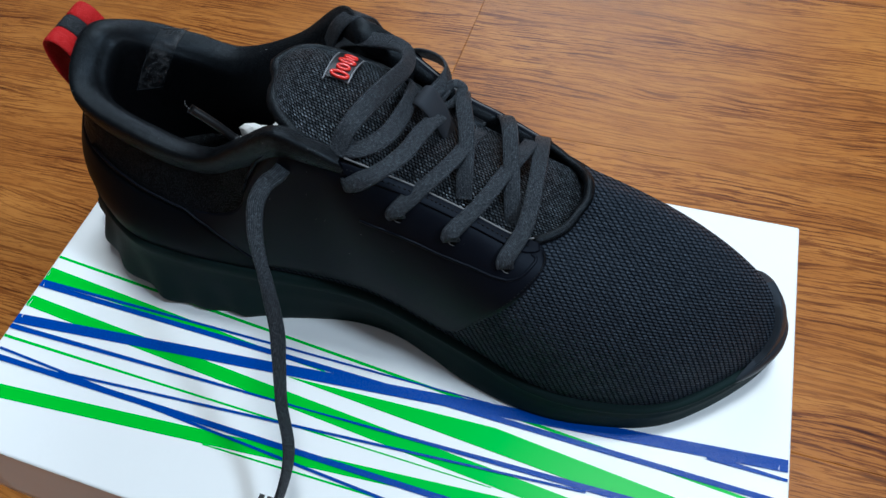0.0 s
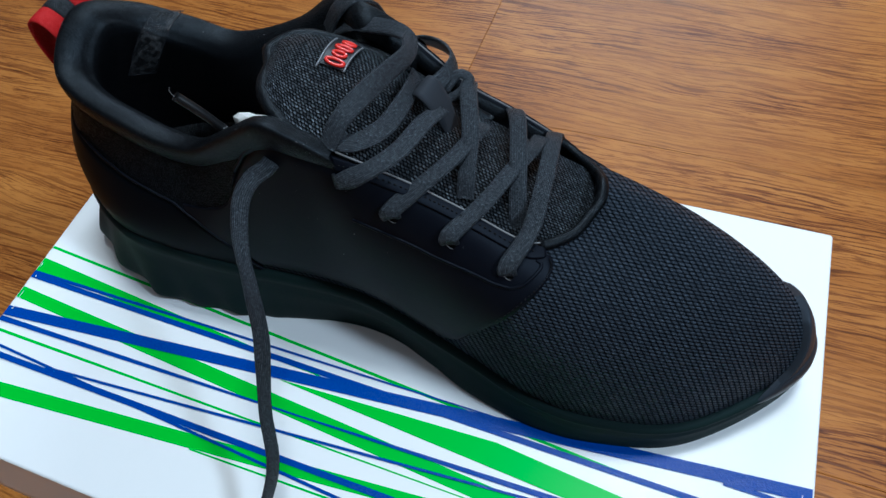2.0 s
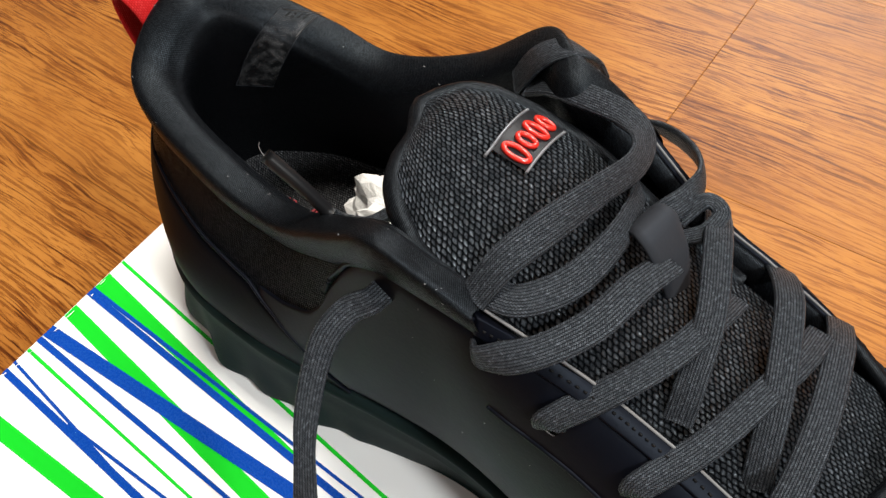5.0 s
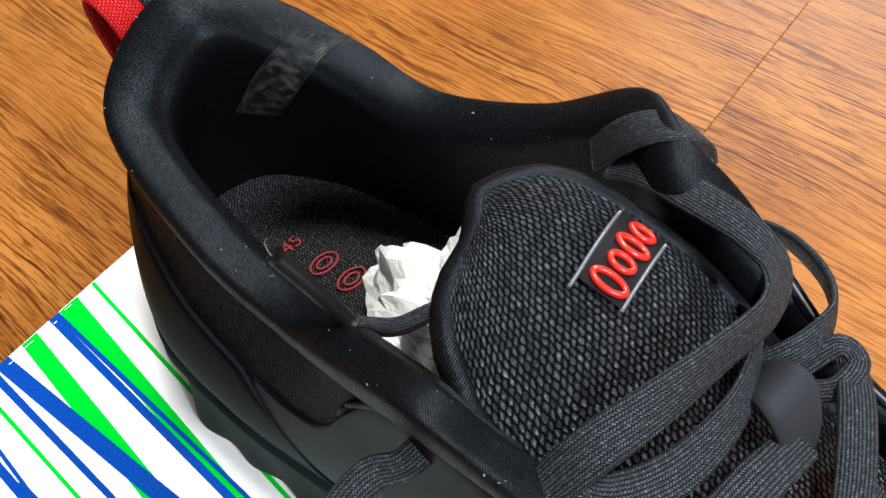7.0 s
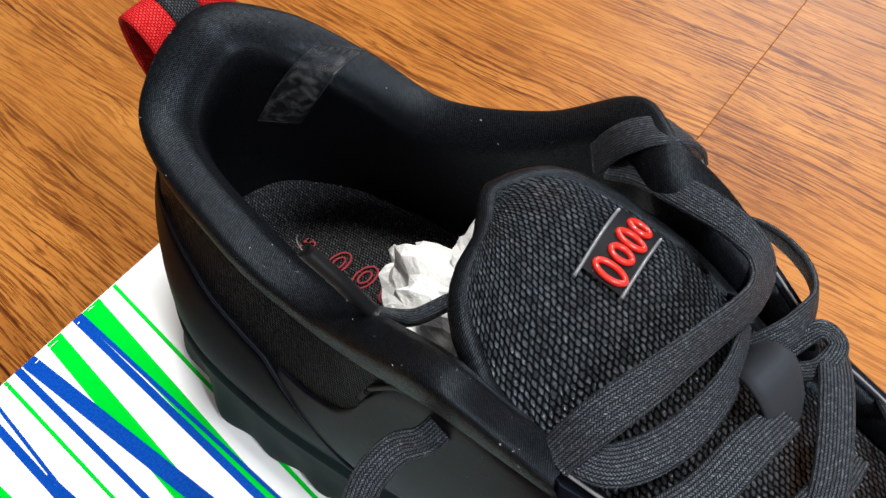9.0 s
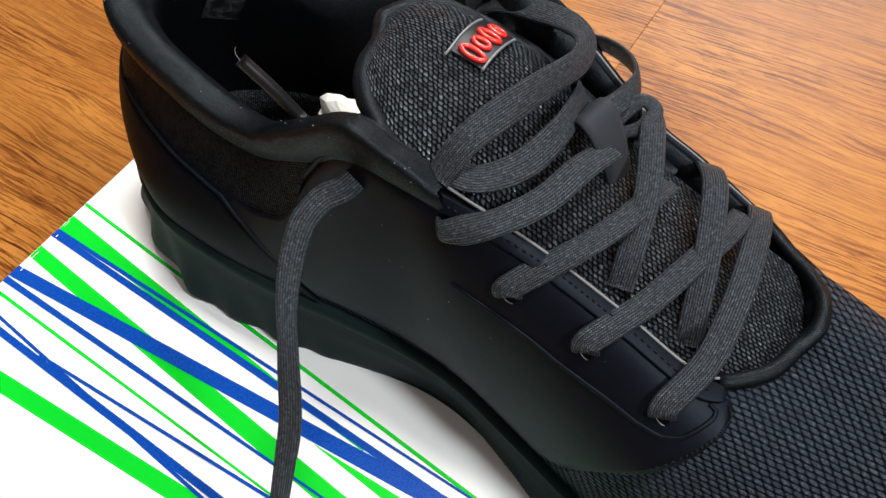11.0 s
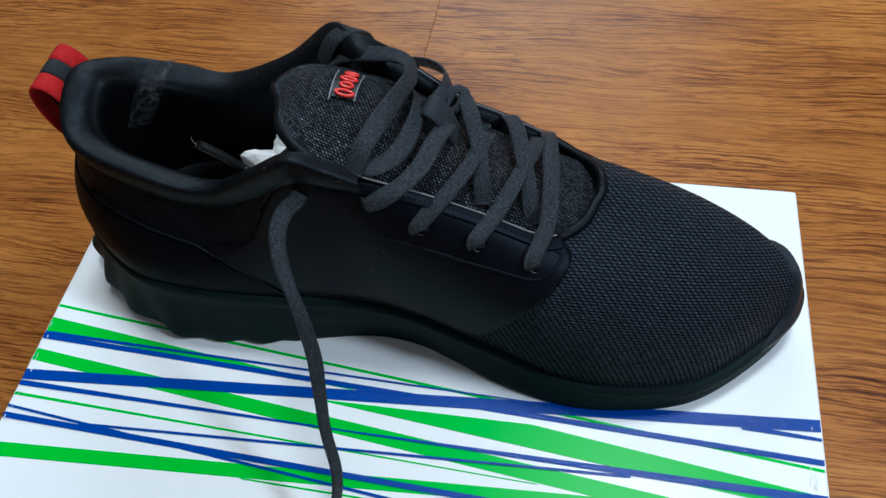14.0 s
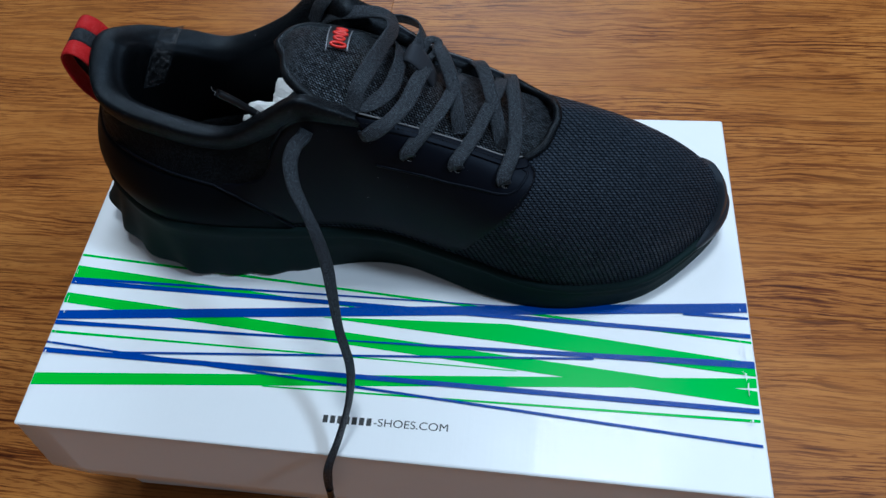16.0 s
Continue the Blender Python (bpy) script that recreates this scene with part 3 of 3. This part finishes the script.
# tongue
tb = np.linspace(-1, 1, 40)
tx = np.concatenate([np.linspace(.1335, .147, 18), np.linspace(.148, .245, 40)])
X, B = np.meshgrid(tx, tb, indexing="ij")
face = tongue(X, B)
under = face - up * .0055
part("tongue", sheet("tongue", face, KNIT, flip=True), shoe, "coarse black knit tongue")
part("tongue_back", sheet("tongue_back", under, FINE), shoe)
lip = np.concatenate([tongue(np.linspace(.200, .1337, 44), np.full(44, -1.0)), tongue(np.full(4, .1335), np.linspace(-.6, .6, 4)), tongue(np.linspace(.1337, .200, 44), np.ones(44))])
part("tongue_binding", tube("tongue_binding", lip - up * .0014, .0023, FINE, 10), shoe, "smooth black binding round the tongue")


def tongue_frame(x, y):
    """A place on the tongue at x, y, with its two directions and its normal."""
    def at(x, y):
        b = (y - .1335) / np.interp(x, TX, NEAR if y < .1335 else AWAY)
        return tongue(x, b)
    p = at(x, y)
    du, dv = at(x + .002, y) - at(x - .002, y), at(x, y + .002) - at(x, y - .002)
    du, dv = du / np.linalg.norm(du), dv / np.linalg.norm(dv)
    return p, du, dv, np.cross(du, dv)


# badge: a gloss plate with silver borders and plain red marks in place of the name
P0 = np.array([.1550, .1331])
along = np.array([-.05, 1.0])
across = np.array([1.0, .12])
across = across / np.linalg.norm(across)


def badge_point(u, w, lift):
    q = P0 + along * u + across * w
    p, _, _, n = tongue_frame(*q)
    return p + n * lift


plate = np.array([[badge_point(u, w, .0011) for w in np.linspace(-.0034, .0034, 5)] for u in np.linspace(0, .0172, 14)])
badge = part("badge", sheet("badge", plate, GLOSS, flip=True), shoe, "glossy badge with red raised marks")
for w in (-.0036, .0036):
    part("silver_line", tube("silver_line", [badge_point(u, w, .0012) for u in np.linspace(-.0025 if w < 0 else -.0005, .0160, 14)], .00035, SILVER, 6), badge, "silver border line")
for u, hgt in ((.0024, .0030), (.0066, .0021), (.0106, .0027), (.0146, .0021)):
    c = badge_point(u, .0003, .0014)
    au, aw = badge_point(u + .002, 0, .0016) - badge_point(u, 0, .0016), badge_point(u, .002, .0016) - badge_point(u, 0, .0016)
    au, aw = au / np.linalg.norm(au), aw / np.linalg.norm(aw)
    ring_mark("red_mark", c, au, aw, .0014, hgt, .00064, RED, badge)

# pull loop at the heel: three bands of webbing
loop_path = np.array([(.0500, .2270), (.0490, .2350), (.0465, .2415), (.0425, .2440), (.0385, .2405), (.0368, .2300), (.0380, .2190), (.0410, .2110), (.0440, .2050)])
loop_path = np.column_stack([.0500 - (.0500 - loop_path[:, 0]) * 1.02, .2270 + (loop_path[:, 1] - .2270) * .88])
loop_path = loop_path + [-.0014, -.0060]
lp = spline(np.column_stack([loop_path[:, 0], 0 * loop_path[:, 0], loop_path[:, 1]]), 60)
tan = np.gradient(lp, axis=0)
nor = np.cross(tan, [0, 1.0, 0])
nor /= np.linalg.norm(nor, axis=1, keepdims=True)
tab = part("pull_loop", ribbon("pull_loop", lp + [0, .1290, 0], nor, .0080, .0014, WEB_RED, 70), shoe, "red webbing heel loop with black stripe")
part("stripe", ribbon("stripe", lp + [0, .1365, 0], nor, .0072, .0014, WEB_BLACK, 70), tab, "black centre stripe")
part("band", ribbon("band", lp + [0, .1440, 0], nor, .0080, .0014, WEB_RED, 70), tab, "red webbing")

# clear size sticker over the collar, its top standing off the rim
left = spline([(.0683, .1524, .2246), (.0652, .1474, .2203), (.0606, .1423, .2130), (.0546, .1383, .2026)], 25)
right = spline([(.0748, .1602, .2190), (.0722, .1532, .2164), (.0685, .1480, .2101), (.0607, .1458, .1987)], 25)
pl = left[:, None] + (right - left)[:, None] * np.linspace(0, 1, 8)[None, :, None]
du, dw = np.gradient(pl, axis=1), np.gradient(pl, axis=0)
nn = np.cross(du, dw)
nn /= np.linalg.norm(nn, axis=-1, keepdims=True)
mid = np.array([.1, .133, .19])
nn *= np.sign(((mid - pl) * nn).sum(-1, keepdims=True))
stick = part("size_sticker", sheet("size_sticker", pl + nn * .0012, FILM), shoe, "clear plastic size sticker with dark print")
def film_at(i, j):
    """A place on the film, a little proud of it: i down from the top edge, j across."""
    g = pl + nn * .0015
    i0, j0 = min(int(i), len(g) - 2), min(int(j), g.shape[1] - 2)
    fi, fj = i - i0, j - j0
    return g[i0, j0] * (1 - fi) * (1 - fj) + g[i0 + 1, j0] * fi * (1 - fj) + g[i0, j0 + 1] * (1 - fi) * fj + g[i0 + 1, j0 + 1] * fi * fj


for k in range(4):
    j = 1.8 + 1.0 * k
    for i in (1.2, 2.3):
        quad = [film_at(i + di, j + dj) for di, dj in ((0, 0), (0, .45), (.8, .45), (.8, 0))]
        part("dark_bar", mesh_of("dark_bar", quad, [(0, 1, 2, 3)], INK_K), stick)
border = [film_at(9, 6.6), film_at(5, 6.6), film_at(2, 6.6), film_at(.5, 6.6), film_at(.5, 4), film_at(.5, .6)]
part("printed_line", tube("printed_line", border, .00016, INK_K, 5), stick, "thin dark printed border")
rim_line = [film_at(i, 0) for i in range(24, -1, -3)] + [film_at(0, 3), film_at(0, 7)] + [film_at(i, 7) for i in range(3, 25, 3)] + [film_at(24, 4), film_at(24, 0)]
part("film_edge", tube("film_edge", rim_line, .00008, STRAP, 5), stick, "pale cut edge of the film")

# ---- laces ----
HOLES = {"low": (9.66, .735), "middle": (8.74, .715), "high": (7.76, .685), "top": (6.90, .80)}
for s, v in list(HOLES.values())[:3]:
    n = skin_normal(s, v)
    q = np.array([skin(s + .085 * np.cos(a), v + .034 * np.sin(a)) + n * .0013 for a in np.linspace(0, 2 * np.pi, 20, endpoint=False)])
    part("eyelet_edge", tube("eyelet_edge", q[12:18] + n * .0001, .00013, RAW, 5), shoe)
    # no hole is cut: a flat black disc paints the shade inside it
    part("eyelet", mesh_of("eyelet", np.vstack([q, q.mean(0)]), [(i, (i + 1) % 20, 20) for i in range(20)], HOLE), shoe, "dark punched eyelet")
W = .0060
UPN = (0, -.15, 1)


def lace(points, normals=None, width=W, thick=.0013, count=48, label="", root="", climb=None):
    """A lace along points; root names the eyelet that it comes out of."""
    ns_ = [UPN] * len(points) if normals is None else list(normals)
    q = np.array(points, float)
    sink = np.clip((.150 - q[:, 1]) / .045, 0, 1) * np.clip((q[:, 0] - .168) / .016, 0, 1)
    points = q + sink[:, None] * [0, .0016, -.0038]
    if root:
        s, v = HOLES[root]
        h, n = skin(s, v), skin_normal(s, v)
        t = (skin(s, v + .05) - h if climb is None else np.array(climb, float))
        t = t / np.linalg.norm(t)
        points = np.vstack([h - n * .0035 - t * .001, h + n * .0012, h + n * .0030 + t * .003, points])
        ns_ = [tuple(n - t * .8), tuple(n - t * .3), tuple(n)] + ns_
    return part("lace", ribbon("lace", points, ns_, width, thick, LACE, count), shoe, label)


lace([(.2268, .1090, .2035), (.2262, .1275, .2040), (.2235, .1480, .1990), (.2215, .1590, .1915), (.2215, .1625, .1850)],
     [UPN, UPN, (0, .2, 1), (0, .6, 1), (0, .9, .3)], label="flat black braided lace", root="low")
lace([(.2045, .1635, .1900), (.2060, .1600, .1985), (.2110, .1490, .2055), (.2165, .1310, .2065), (.2200, .1180, .2020), (.2215, .1130, .1975)],
     [(0, .9, .3), (0, .5, 1), UPN, UPN, UPN, UPN])
lace([(.2105, .1110, .2085), (.2150, .1270, .2065), (.2180, .1400, .2030), (.2190, .1500, .1985)], [UPN, UPN, UPN, UPN], root="middle")
lace([(.1880, .1640, .1990), (.1895, .1610, .2070), (.1940, .1490, .2140), (.2000, .1330, .2150), (.2030, .1190, .2115), (.2040, .1130, .2070)],
     [(0, .9, .3), (0, .5, 1), UPN, UPN, UPN, UPN])
lace([(.1935, .1105, .2165), (.1985, .1230, .2150), (.2010, .1340, .2130), (.2020, .1420, .2090)], [UPN, UPN, UPN, UPN], root="high")
lace([(.1785, .1035, .2245), (.1842, .1140, .2245), (.1868, .1270, .2225), (.1890, .1370, .2190)], [UPN, UPN, UPN, UPN], width=(.0040, .0044, .0064, .0070, .0070, .0064), root="top", climb=(.9, .05, .25))
# loose bows round the tongue
lace([(.1560, .1110, .2200), (.1625, .1090, .2262), (.1710, .1100, .2262), (.1768, .1190, .2255), (.1790, .1320, .2250), (.1772, .1440, .2215), (.1740, .1520, .2160), (.1700, .1540, .2120)],
     [(0, -.4, 1), (0, -.2, 1), UPN, (.3, -.3, 1), (.7, -.2, .7), (.9, 0, .6), (.7, .4, .5), (.5, .5, .6)], width=(.0066, .0066, .0070, .0066, .0058, .0054, .0054), label="loose loop of black lace on the tongue")
lace([(.1640, .1060, .2262), (.1665, .1130, .2315), (.1700, .1230, .2335), (.1730, .1350, .2325), (.1752, .1465, .2302), (.1728, .1538, .2298), (.1661, .1582, .2288), (.1566, .1606, .2268), (.1461, .1628, .2238), (.1390, .1640, .2190)],
     [UPN, (.1, -.3, 1), (.5, -.5, .8), (.8, -.3, .6), (.9, .0, .6), (.6, -.1, .8), (.3, -.2, .9), (.2, -.3, 1), (.1, -.3, 1), (0, -.2, 1)], width=(.0064, .0070, .0070, .0064, .0062, .0064, .0066, .0068, .0068), count=70, label="loose loop of black lace")
lace([(.1340, .1650, .2170), (.1395, .1668, .2255), (.1455, .1692, .2292), (.1494, .1724, .2266), (.1505, .1748, .2200)], [(0, -.3, 1), (-.2, -.4, 1), (0, .2, 1), (.2, .8, .7), (.2, 1, .1)], width=.0078, label="lace through the top eyelet")
lace([(.1790, .1470, .2120), (.1818, .1510, .2142), (.1836, .1566, .2142), (.1836, .1630, .2140), (.1798, .1684, .2135), (.1725, .1722, .2125), (.1655, .1731, .2110), (.1640, .1710, .2050)],
     [(.3, -.3, 1), (.5, -.3, .9), (.7, -.2, .7), (.9, .2, .3), (.6, .8, .2), (.2, .95, .2), (-.5, .8, .3), (-.8, .4, .1)], width=.0058, count=60)
lace([(.1840, .1520, .2110), (.1870, .1580, .2135), (.1910, .1575, .2125), (.1905, .1520, .2120), (.1870, .1490, .2105)], [(0, 0, 1)] * 5, width=.0040)
part("lace_keeper", ribbon("lace_keeper", [(.1786, .1436, .2120), (.1802, .1414, .2212), (.1840, .1398, .2234), (.1886, .1386, .2172), (.1920, .1378, .2072)], [(-.8, 0, .5), (-.3, -.1, 1), (.3, -.1, 1), (.65, -.1, .8), (.75, -.1, .6)], (.0080, .0096, .0104, .0098, .0074), .0016, STRAP, 40), shoe, "smooth grey lace keeper on the tongue")

# lace that hangs from the collar eyelet over the box's edge
def off_skin(s, v, lift):
    return tuple(skin(s, v) + skin_normal(s, v) * lift)


hang = [off_skin(5.22, .80, -.003), off_skin(5.16, .785, .0036), (.1420, .0938, .2192), (.1409, .0888, .2180), (.1413, .0842, .2162), (.1434, .0778, .2130), (.1480, .0705, .2115), (.1531, .0625, .2053), (.1565, .0545, .1935),
        (.1580, .0470, .1840), (.1600, .0370, .1720), (.1638, .0265, .1590), (.1630, .0160, .1480), (.1585, .0040, .1360), (.1535, -.0066, .1262), (.1505, -.0098, .1120), (.1488, -.0112, .1000)]
hn = [tuple(skin_normal(5.2, .79) + [.5, 0, .6]), tuple(skin_normal(5.2, .78) + [.3, 0, .5]), (.25, -.75, .7), (.4, -.5, .8), (.45, -.3, .85), (.45, -.3, .85), (.45, -.35, .8), (.5, -.5, .7), (.5, -.7, .5), (.8, -.5, .4), (.9, -.2, .4), (.8, 0, .6), (.9, 0, .4), (.9, -.2, .3), (.7, -.6, .3), (.2, -1, 0), (0, -1, 0)]
tail = lace(hang, hn, width=(.0056, .0058, .0060, .0060, .0056, .0052, .0042, .0050, .0052, .0048, .0048, .0050, .0048, .0044, .004, .0036), count=120, label="loose black lace end hanging over the box")
part("aglet", tube("aglet", [(.1490, -.0112, .1020), (.1476, -.0120, .0920), (.1466, -.0128, .0840)], .0016, PLASTIC, 10, 12), tail, "black plastic lace tip")
# other end, inside the shoe
inner = lace([(.1330, .1330, .2080), (.1275, .1245, .2075), (.1240, .1180, .2070), (.1220, .1140, .2110), (.1215, .1105, .2180)], [(0, 0, 1)] * 5, width=.0034, thick=.0024, label="lace end tucked inside the shoe")
part("aglet", tube("aglet", [(.1215, .1103, .2180), (.1162, .1090, .2265), (.1105, .1078, .2335)], .0016, PLASTIC, 10, 14), inner, "black plastic lace tip")
part("frayed_thread", tube("frayed_thread", [(.1105, .1075, .2335), (.1098, .1076, .2345), (.1092, .1080, .2353), (.1094, .1085, .2362)], .0001, RAW, 4, 12), inner)

# ---- tissue paper stuffed into the shoe ----
bm = bmesh.new()
bmesh.ops.create_icosphere(bm, subdivisions=5, radius=1)
for v in bm.verts:
    d = v.co.normalized()
    k = noise.noise(d * 1.7) * .30 + abs(noise.noise(d * 3.1 + Vector((3, 1, 2)))) * .45 + abs(noise.noise(d * 5.2)) * .20
    near = max(0, -d.y) * .010
    v.co = Vector((.1450 + near * .2 + d.x * .041 * (.80 + k), .1325 + d.y * .0262 * (.85 + k), .1800 + d.z * .026 * (.82 + k)))
me = bpy.data.meshes.new("tissue_paper")
bm.to_mesh(me)
bm.free()
me.materials.append(PAPER)
tagged(new("tissue_paper", me), "crumpled white tissue paper stuffed inside the shoe", "paper")

# lint on the collar and the side
random.seed(4)
verts, faces = [], []
for k in range(80):
    if k < 66:
        ls_, lw_ = np.array([random.uniform(20.5 - NS, 6.5)]), np.array([random.uniform(.12, .62)])
        c = lining(ls_, lw_)[0]
        n = np.array([random.uniform(-1, 1), random.uniform(-1, 1), .6])
    else:
        ls_, lw_ = random.uniform(4.8, 10), random.uniform(.3, .85)
        c = skin(ls_, lw_)
        n = skin_normal(ls_, lw_)
        c = c + n * .0012
    n = n / np.linalg.norm(n)
    d = np.array([random.uniform(-1, 1) for _ in range(3)])
    d = d - (d @ n) * n
    d /= np.linalg.norm(d)
    size = random.choice((.00010, .00014, .00022))
    long = size * random.choice((1, 1, 1, 2))
    e = np.cross(n, d) * size * .6
    b0 = len(verts)
    verts += [c - d * long - e, c + d * long - e, c + d * long + e, c - d * long + e, c + n * size * 1.2]
    faces += [(b0, b0 + 1, b0 + 4), (b0 + 1, b0 + 2, b0 + 4), (b0 + 2, b0 + 3, b0 + 4), (b0 + 3, b0, b0 + 4)]
tagged(part("lint", mesh_of("lint", verts, faces, RAW), shoe, "pale specks of lint"), kind="stuff")

# ---- the box ----
box = thing("shoe_box", "white cardboard shoe box with green and blue stripes on its lid", "box")
L, D, SKIRT, T = .3345, .192, .060, .0012
part("body", box_mesh("body", (.004, .004, .0), (L - .008, D - .004, LID - .004), CARD, .0012), box, "white card box body")
lid = part("lid", box_mesh("lid", (0, 0, LID - .0016), (L, D, LID), CARD, .0011, 3), box, "white coated lid with printed stripes")
splay = .007


def askew(me):
    """The lid sits a little out of square: its end leans, its front corner stands out."""
    for v in me.vertices:
        x, y = v.co.x / L, v.co.y / D
        v.co.x += x * (.0025 - .0067 * y)
        v.co.y -= .004 * x * (1 - y)
    return me


askew(lid.data)


def flap(name, a, b, out):
    """One skirt of the lid, splayed a little and with rounded lower corners."""
    a, b, out = np.array(a), np.array(b), np.array(out)
    n, m = 24, 10
    outer = []
    for i in range(n):
        u = i / (n - 1)
        col = []
        for j in range(m):
            w = j / (m - 1)
            end = min(u, 1 - u) * np.linalg.norm(b - a)
            cut = SKIRT - max(0, .012 - np.sqrt(max(0, .012 ** 2 - max(0, .012 - end) ** 2)))
            spread = splay * w * (1.0 if u < .5 else .6)
            p = a + (b - a) * u + out * splay * w + (b - a) / np.linalg.norm(b - a) * (2 * u - 1) * spread
            col.append(np.array([p[0], p[1], LID - .0012 - cut * w]))
        outer.append(col)
    outer = np.array(outer)
    inner = outer - np.array([*out, 0]) * T
    v = np.concatenate([outer.reshape(-1, 3), inner.reshape(-1, 3)])
    k = n * m
    f = []
    for i in range(n - 1):
        for j in range(m - 1):
            q = i * m + j
            f += [(q, q + 1, q + m + 1, q + m), (k + q, k + q + m, k + q + m + 1, k + q + 1)]
        f.append((i * m + m - 1, k + i * m + m - 1, k + (i + 1) * m + m - 1, (i + 1) * m + m - 1))
    for j in range(m - 1):
        f += [(j, k + j, k + j + 1, j + 1), ((n - 1) * m + j, (n - 1) * m + j + 1, k + (n - 1) * m + j + 1, k + (n - 1) * m + j)]
    return part(name, askew(mesh_of(name, v, f, CARD)), lid)


flap("lid_flap", (.0006, .0006), (L - .0006, .0006), (0, -1))
flap("lid_flap", (L - .0006, .0006), (L - .0006, D - .0006), (1, 0))
flap("lid_flap", (L - .0006, D - .0006), (.0006, D - .0006), (0, 1))
flap("lid_flap", (.0006, D - .0006), (.0006, .0006), (-1, 0))

# printed stripes: colour, then x, y and width at each end
GREENS = [(.0, .0910, .0013, L, .0640, .0012), (.0, .0812, .0070, .151, .0700, .0004), (.0, .0660, .0056, L, .0380, .0066), (.0, .0470, .0013, .231, .0430, .0004),
          (.0, .0222, .0060, L, .0450, .0044), (.115, .0270, .0006, L, .0280, .0013), (.137, .0636, .0002, .226, .0612, .0094), (.226, .0612, .0094, L, .0512, .0064)]
BLUES = [(.0, .0768, .0016, .222, .0750, .0006), (.0, .0750, .0024, L, .0670, .0022), (.0, .0560, .0048, L, .0812, .0048), (.305, .0768, .0022, L, .0758, .0011),
         (.0, .0520, .0024, .152, .0522, .0007), (.152, .0522, .0007, L, .0532, .0034), (.0, .0412, .0011, L, .0172, .0013), (.0, .0370, .0025, L, .0322, .0023), (.037, .0380, .0011, .265, .0512, .0010)]
level = LID + .00010


def stripe(name, x0, y0, w0, x1, y1, w1, mat, z):
    x0 = max(x0, .0008)
    end = [min(x1, L - .0008 + .0025 - .0067 * y / D) for y in (y1 - w1 / 2, y1 + w1 / 2)]
    v = [(x0, y0 - w0 / 2, z), (end[0], y1 - w1 / 2, z), (end[1], y1 + w1 / 2, z), (x0, y0 + w0 / 2, z)]
    return part(name, mesh_of(name, v, [(0, 1, 2, 3)], mat, smooth=False), lid)


for k, row in enumerate(GREENS):
    stripe("green_stripe", *row, INK_G, level + .00003 * k)
for k, row in enumerate(BLUES):
    stripe("blue_stripe", *row, INK_B, level + .0003 + .00003 * k)

# scuffs on the end creases; the same white quads paint the creases' highlights
random.seed(11)
crease_v, crease_f = [], []
for end, count in ((0, 14), (1, 22)):
    for k in range(count):
        y = random.uniform(.012, .090)
        x = (L + .0025 - .0067 * y / D - random.choice((.0042, .0052, .0060)) if end else random.choice((.0022, .0034))) + random.uniform(-.0004, .0004)
        w, h = random.uniform(.00007, .00022), random.uniform(.0004, .0022)
        b0 = len(crease_v)
        crease_v += [(x - w, y - h, level + .0009), (x + w, y - h * .8, level + .0009), (x + w, y + h, level + .0009), (x - w, y + h * .7, level + .0009)]
        crease_f.append((b0, b0 + 1, b0 + 2, b0 + 3))
tagged(part("edge_wear", mesh_of("edge_wear", crease_v, crease_f, CARD, smooth=False), lid, "white scuffs and painted highlights along the worn creases"), kind="stuff")

# the printed address: a row of bars for the name, then its plain words
TX0, TX1, TY, TH = .1465, .2030, .0126, .0042
pitch = (TX1 - TX0) / 17
for k in range(7):
    x = TX0 + pitch * k
    v = [(x, TY - .0002, level), (x + pitch * .68, TY - .0002, level), (x + pitch * .68, TY + TH * .78, level), (x, TY + TH * .78, level)]
    part("black_bar", mesh_of("black_bar", v, [(0, 1, 2, 3)], INK_K, smooth=False), lid)
me = letters("-SHOES.COM", (0, 0, 0), .0052, (1, 0, 0), (0, 1, 0), INK_K)
xs = [v.co.x for v in me.vertices]
k = (TX1 - TX0 - pitch * 7) / (max(xs) - min(xs))
me.transform(Matrix.Translation((TX0 + pitch * 7 - min(xs) * k, TY, level)) @ Matrix.Diagonal((k, .96, 1, 1)))
part("printed_words", me, lid, "black printed words")

# ---- floor planks ----
PW, PL = .190, 1.25
cache = {}
for i in range(-11, 15):
    y0 = .331 + PW * i
    off = {0: .098, 1: -.42}.get(i, (i * .47) % PL)
    for j in range(-3, 4):
        x0 = off + PL * j
        lo, hi = max(x0, -2.2), min(x0 + PL, 2.8)
        ya, yb = max(y0, -1.8), min(y0 + PW, 3.2)
        if hi - lo < .02 or yb - ya < .02:
            continue
        key = (round(hi - lo, 3), round(yb - ya, 3))
        if key not in cache:
            cache[key] = box_mesh("plank", (0, 0, -.006), (hi - lo - .00005, yb - ya - .00005, 0), WOOD, .0004, 2)
        ob = part("plank", cache[key], floor)
        ob.location = (lo, ya, 0)
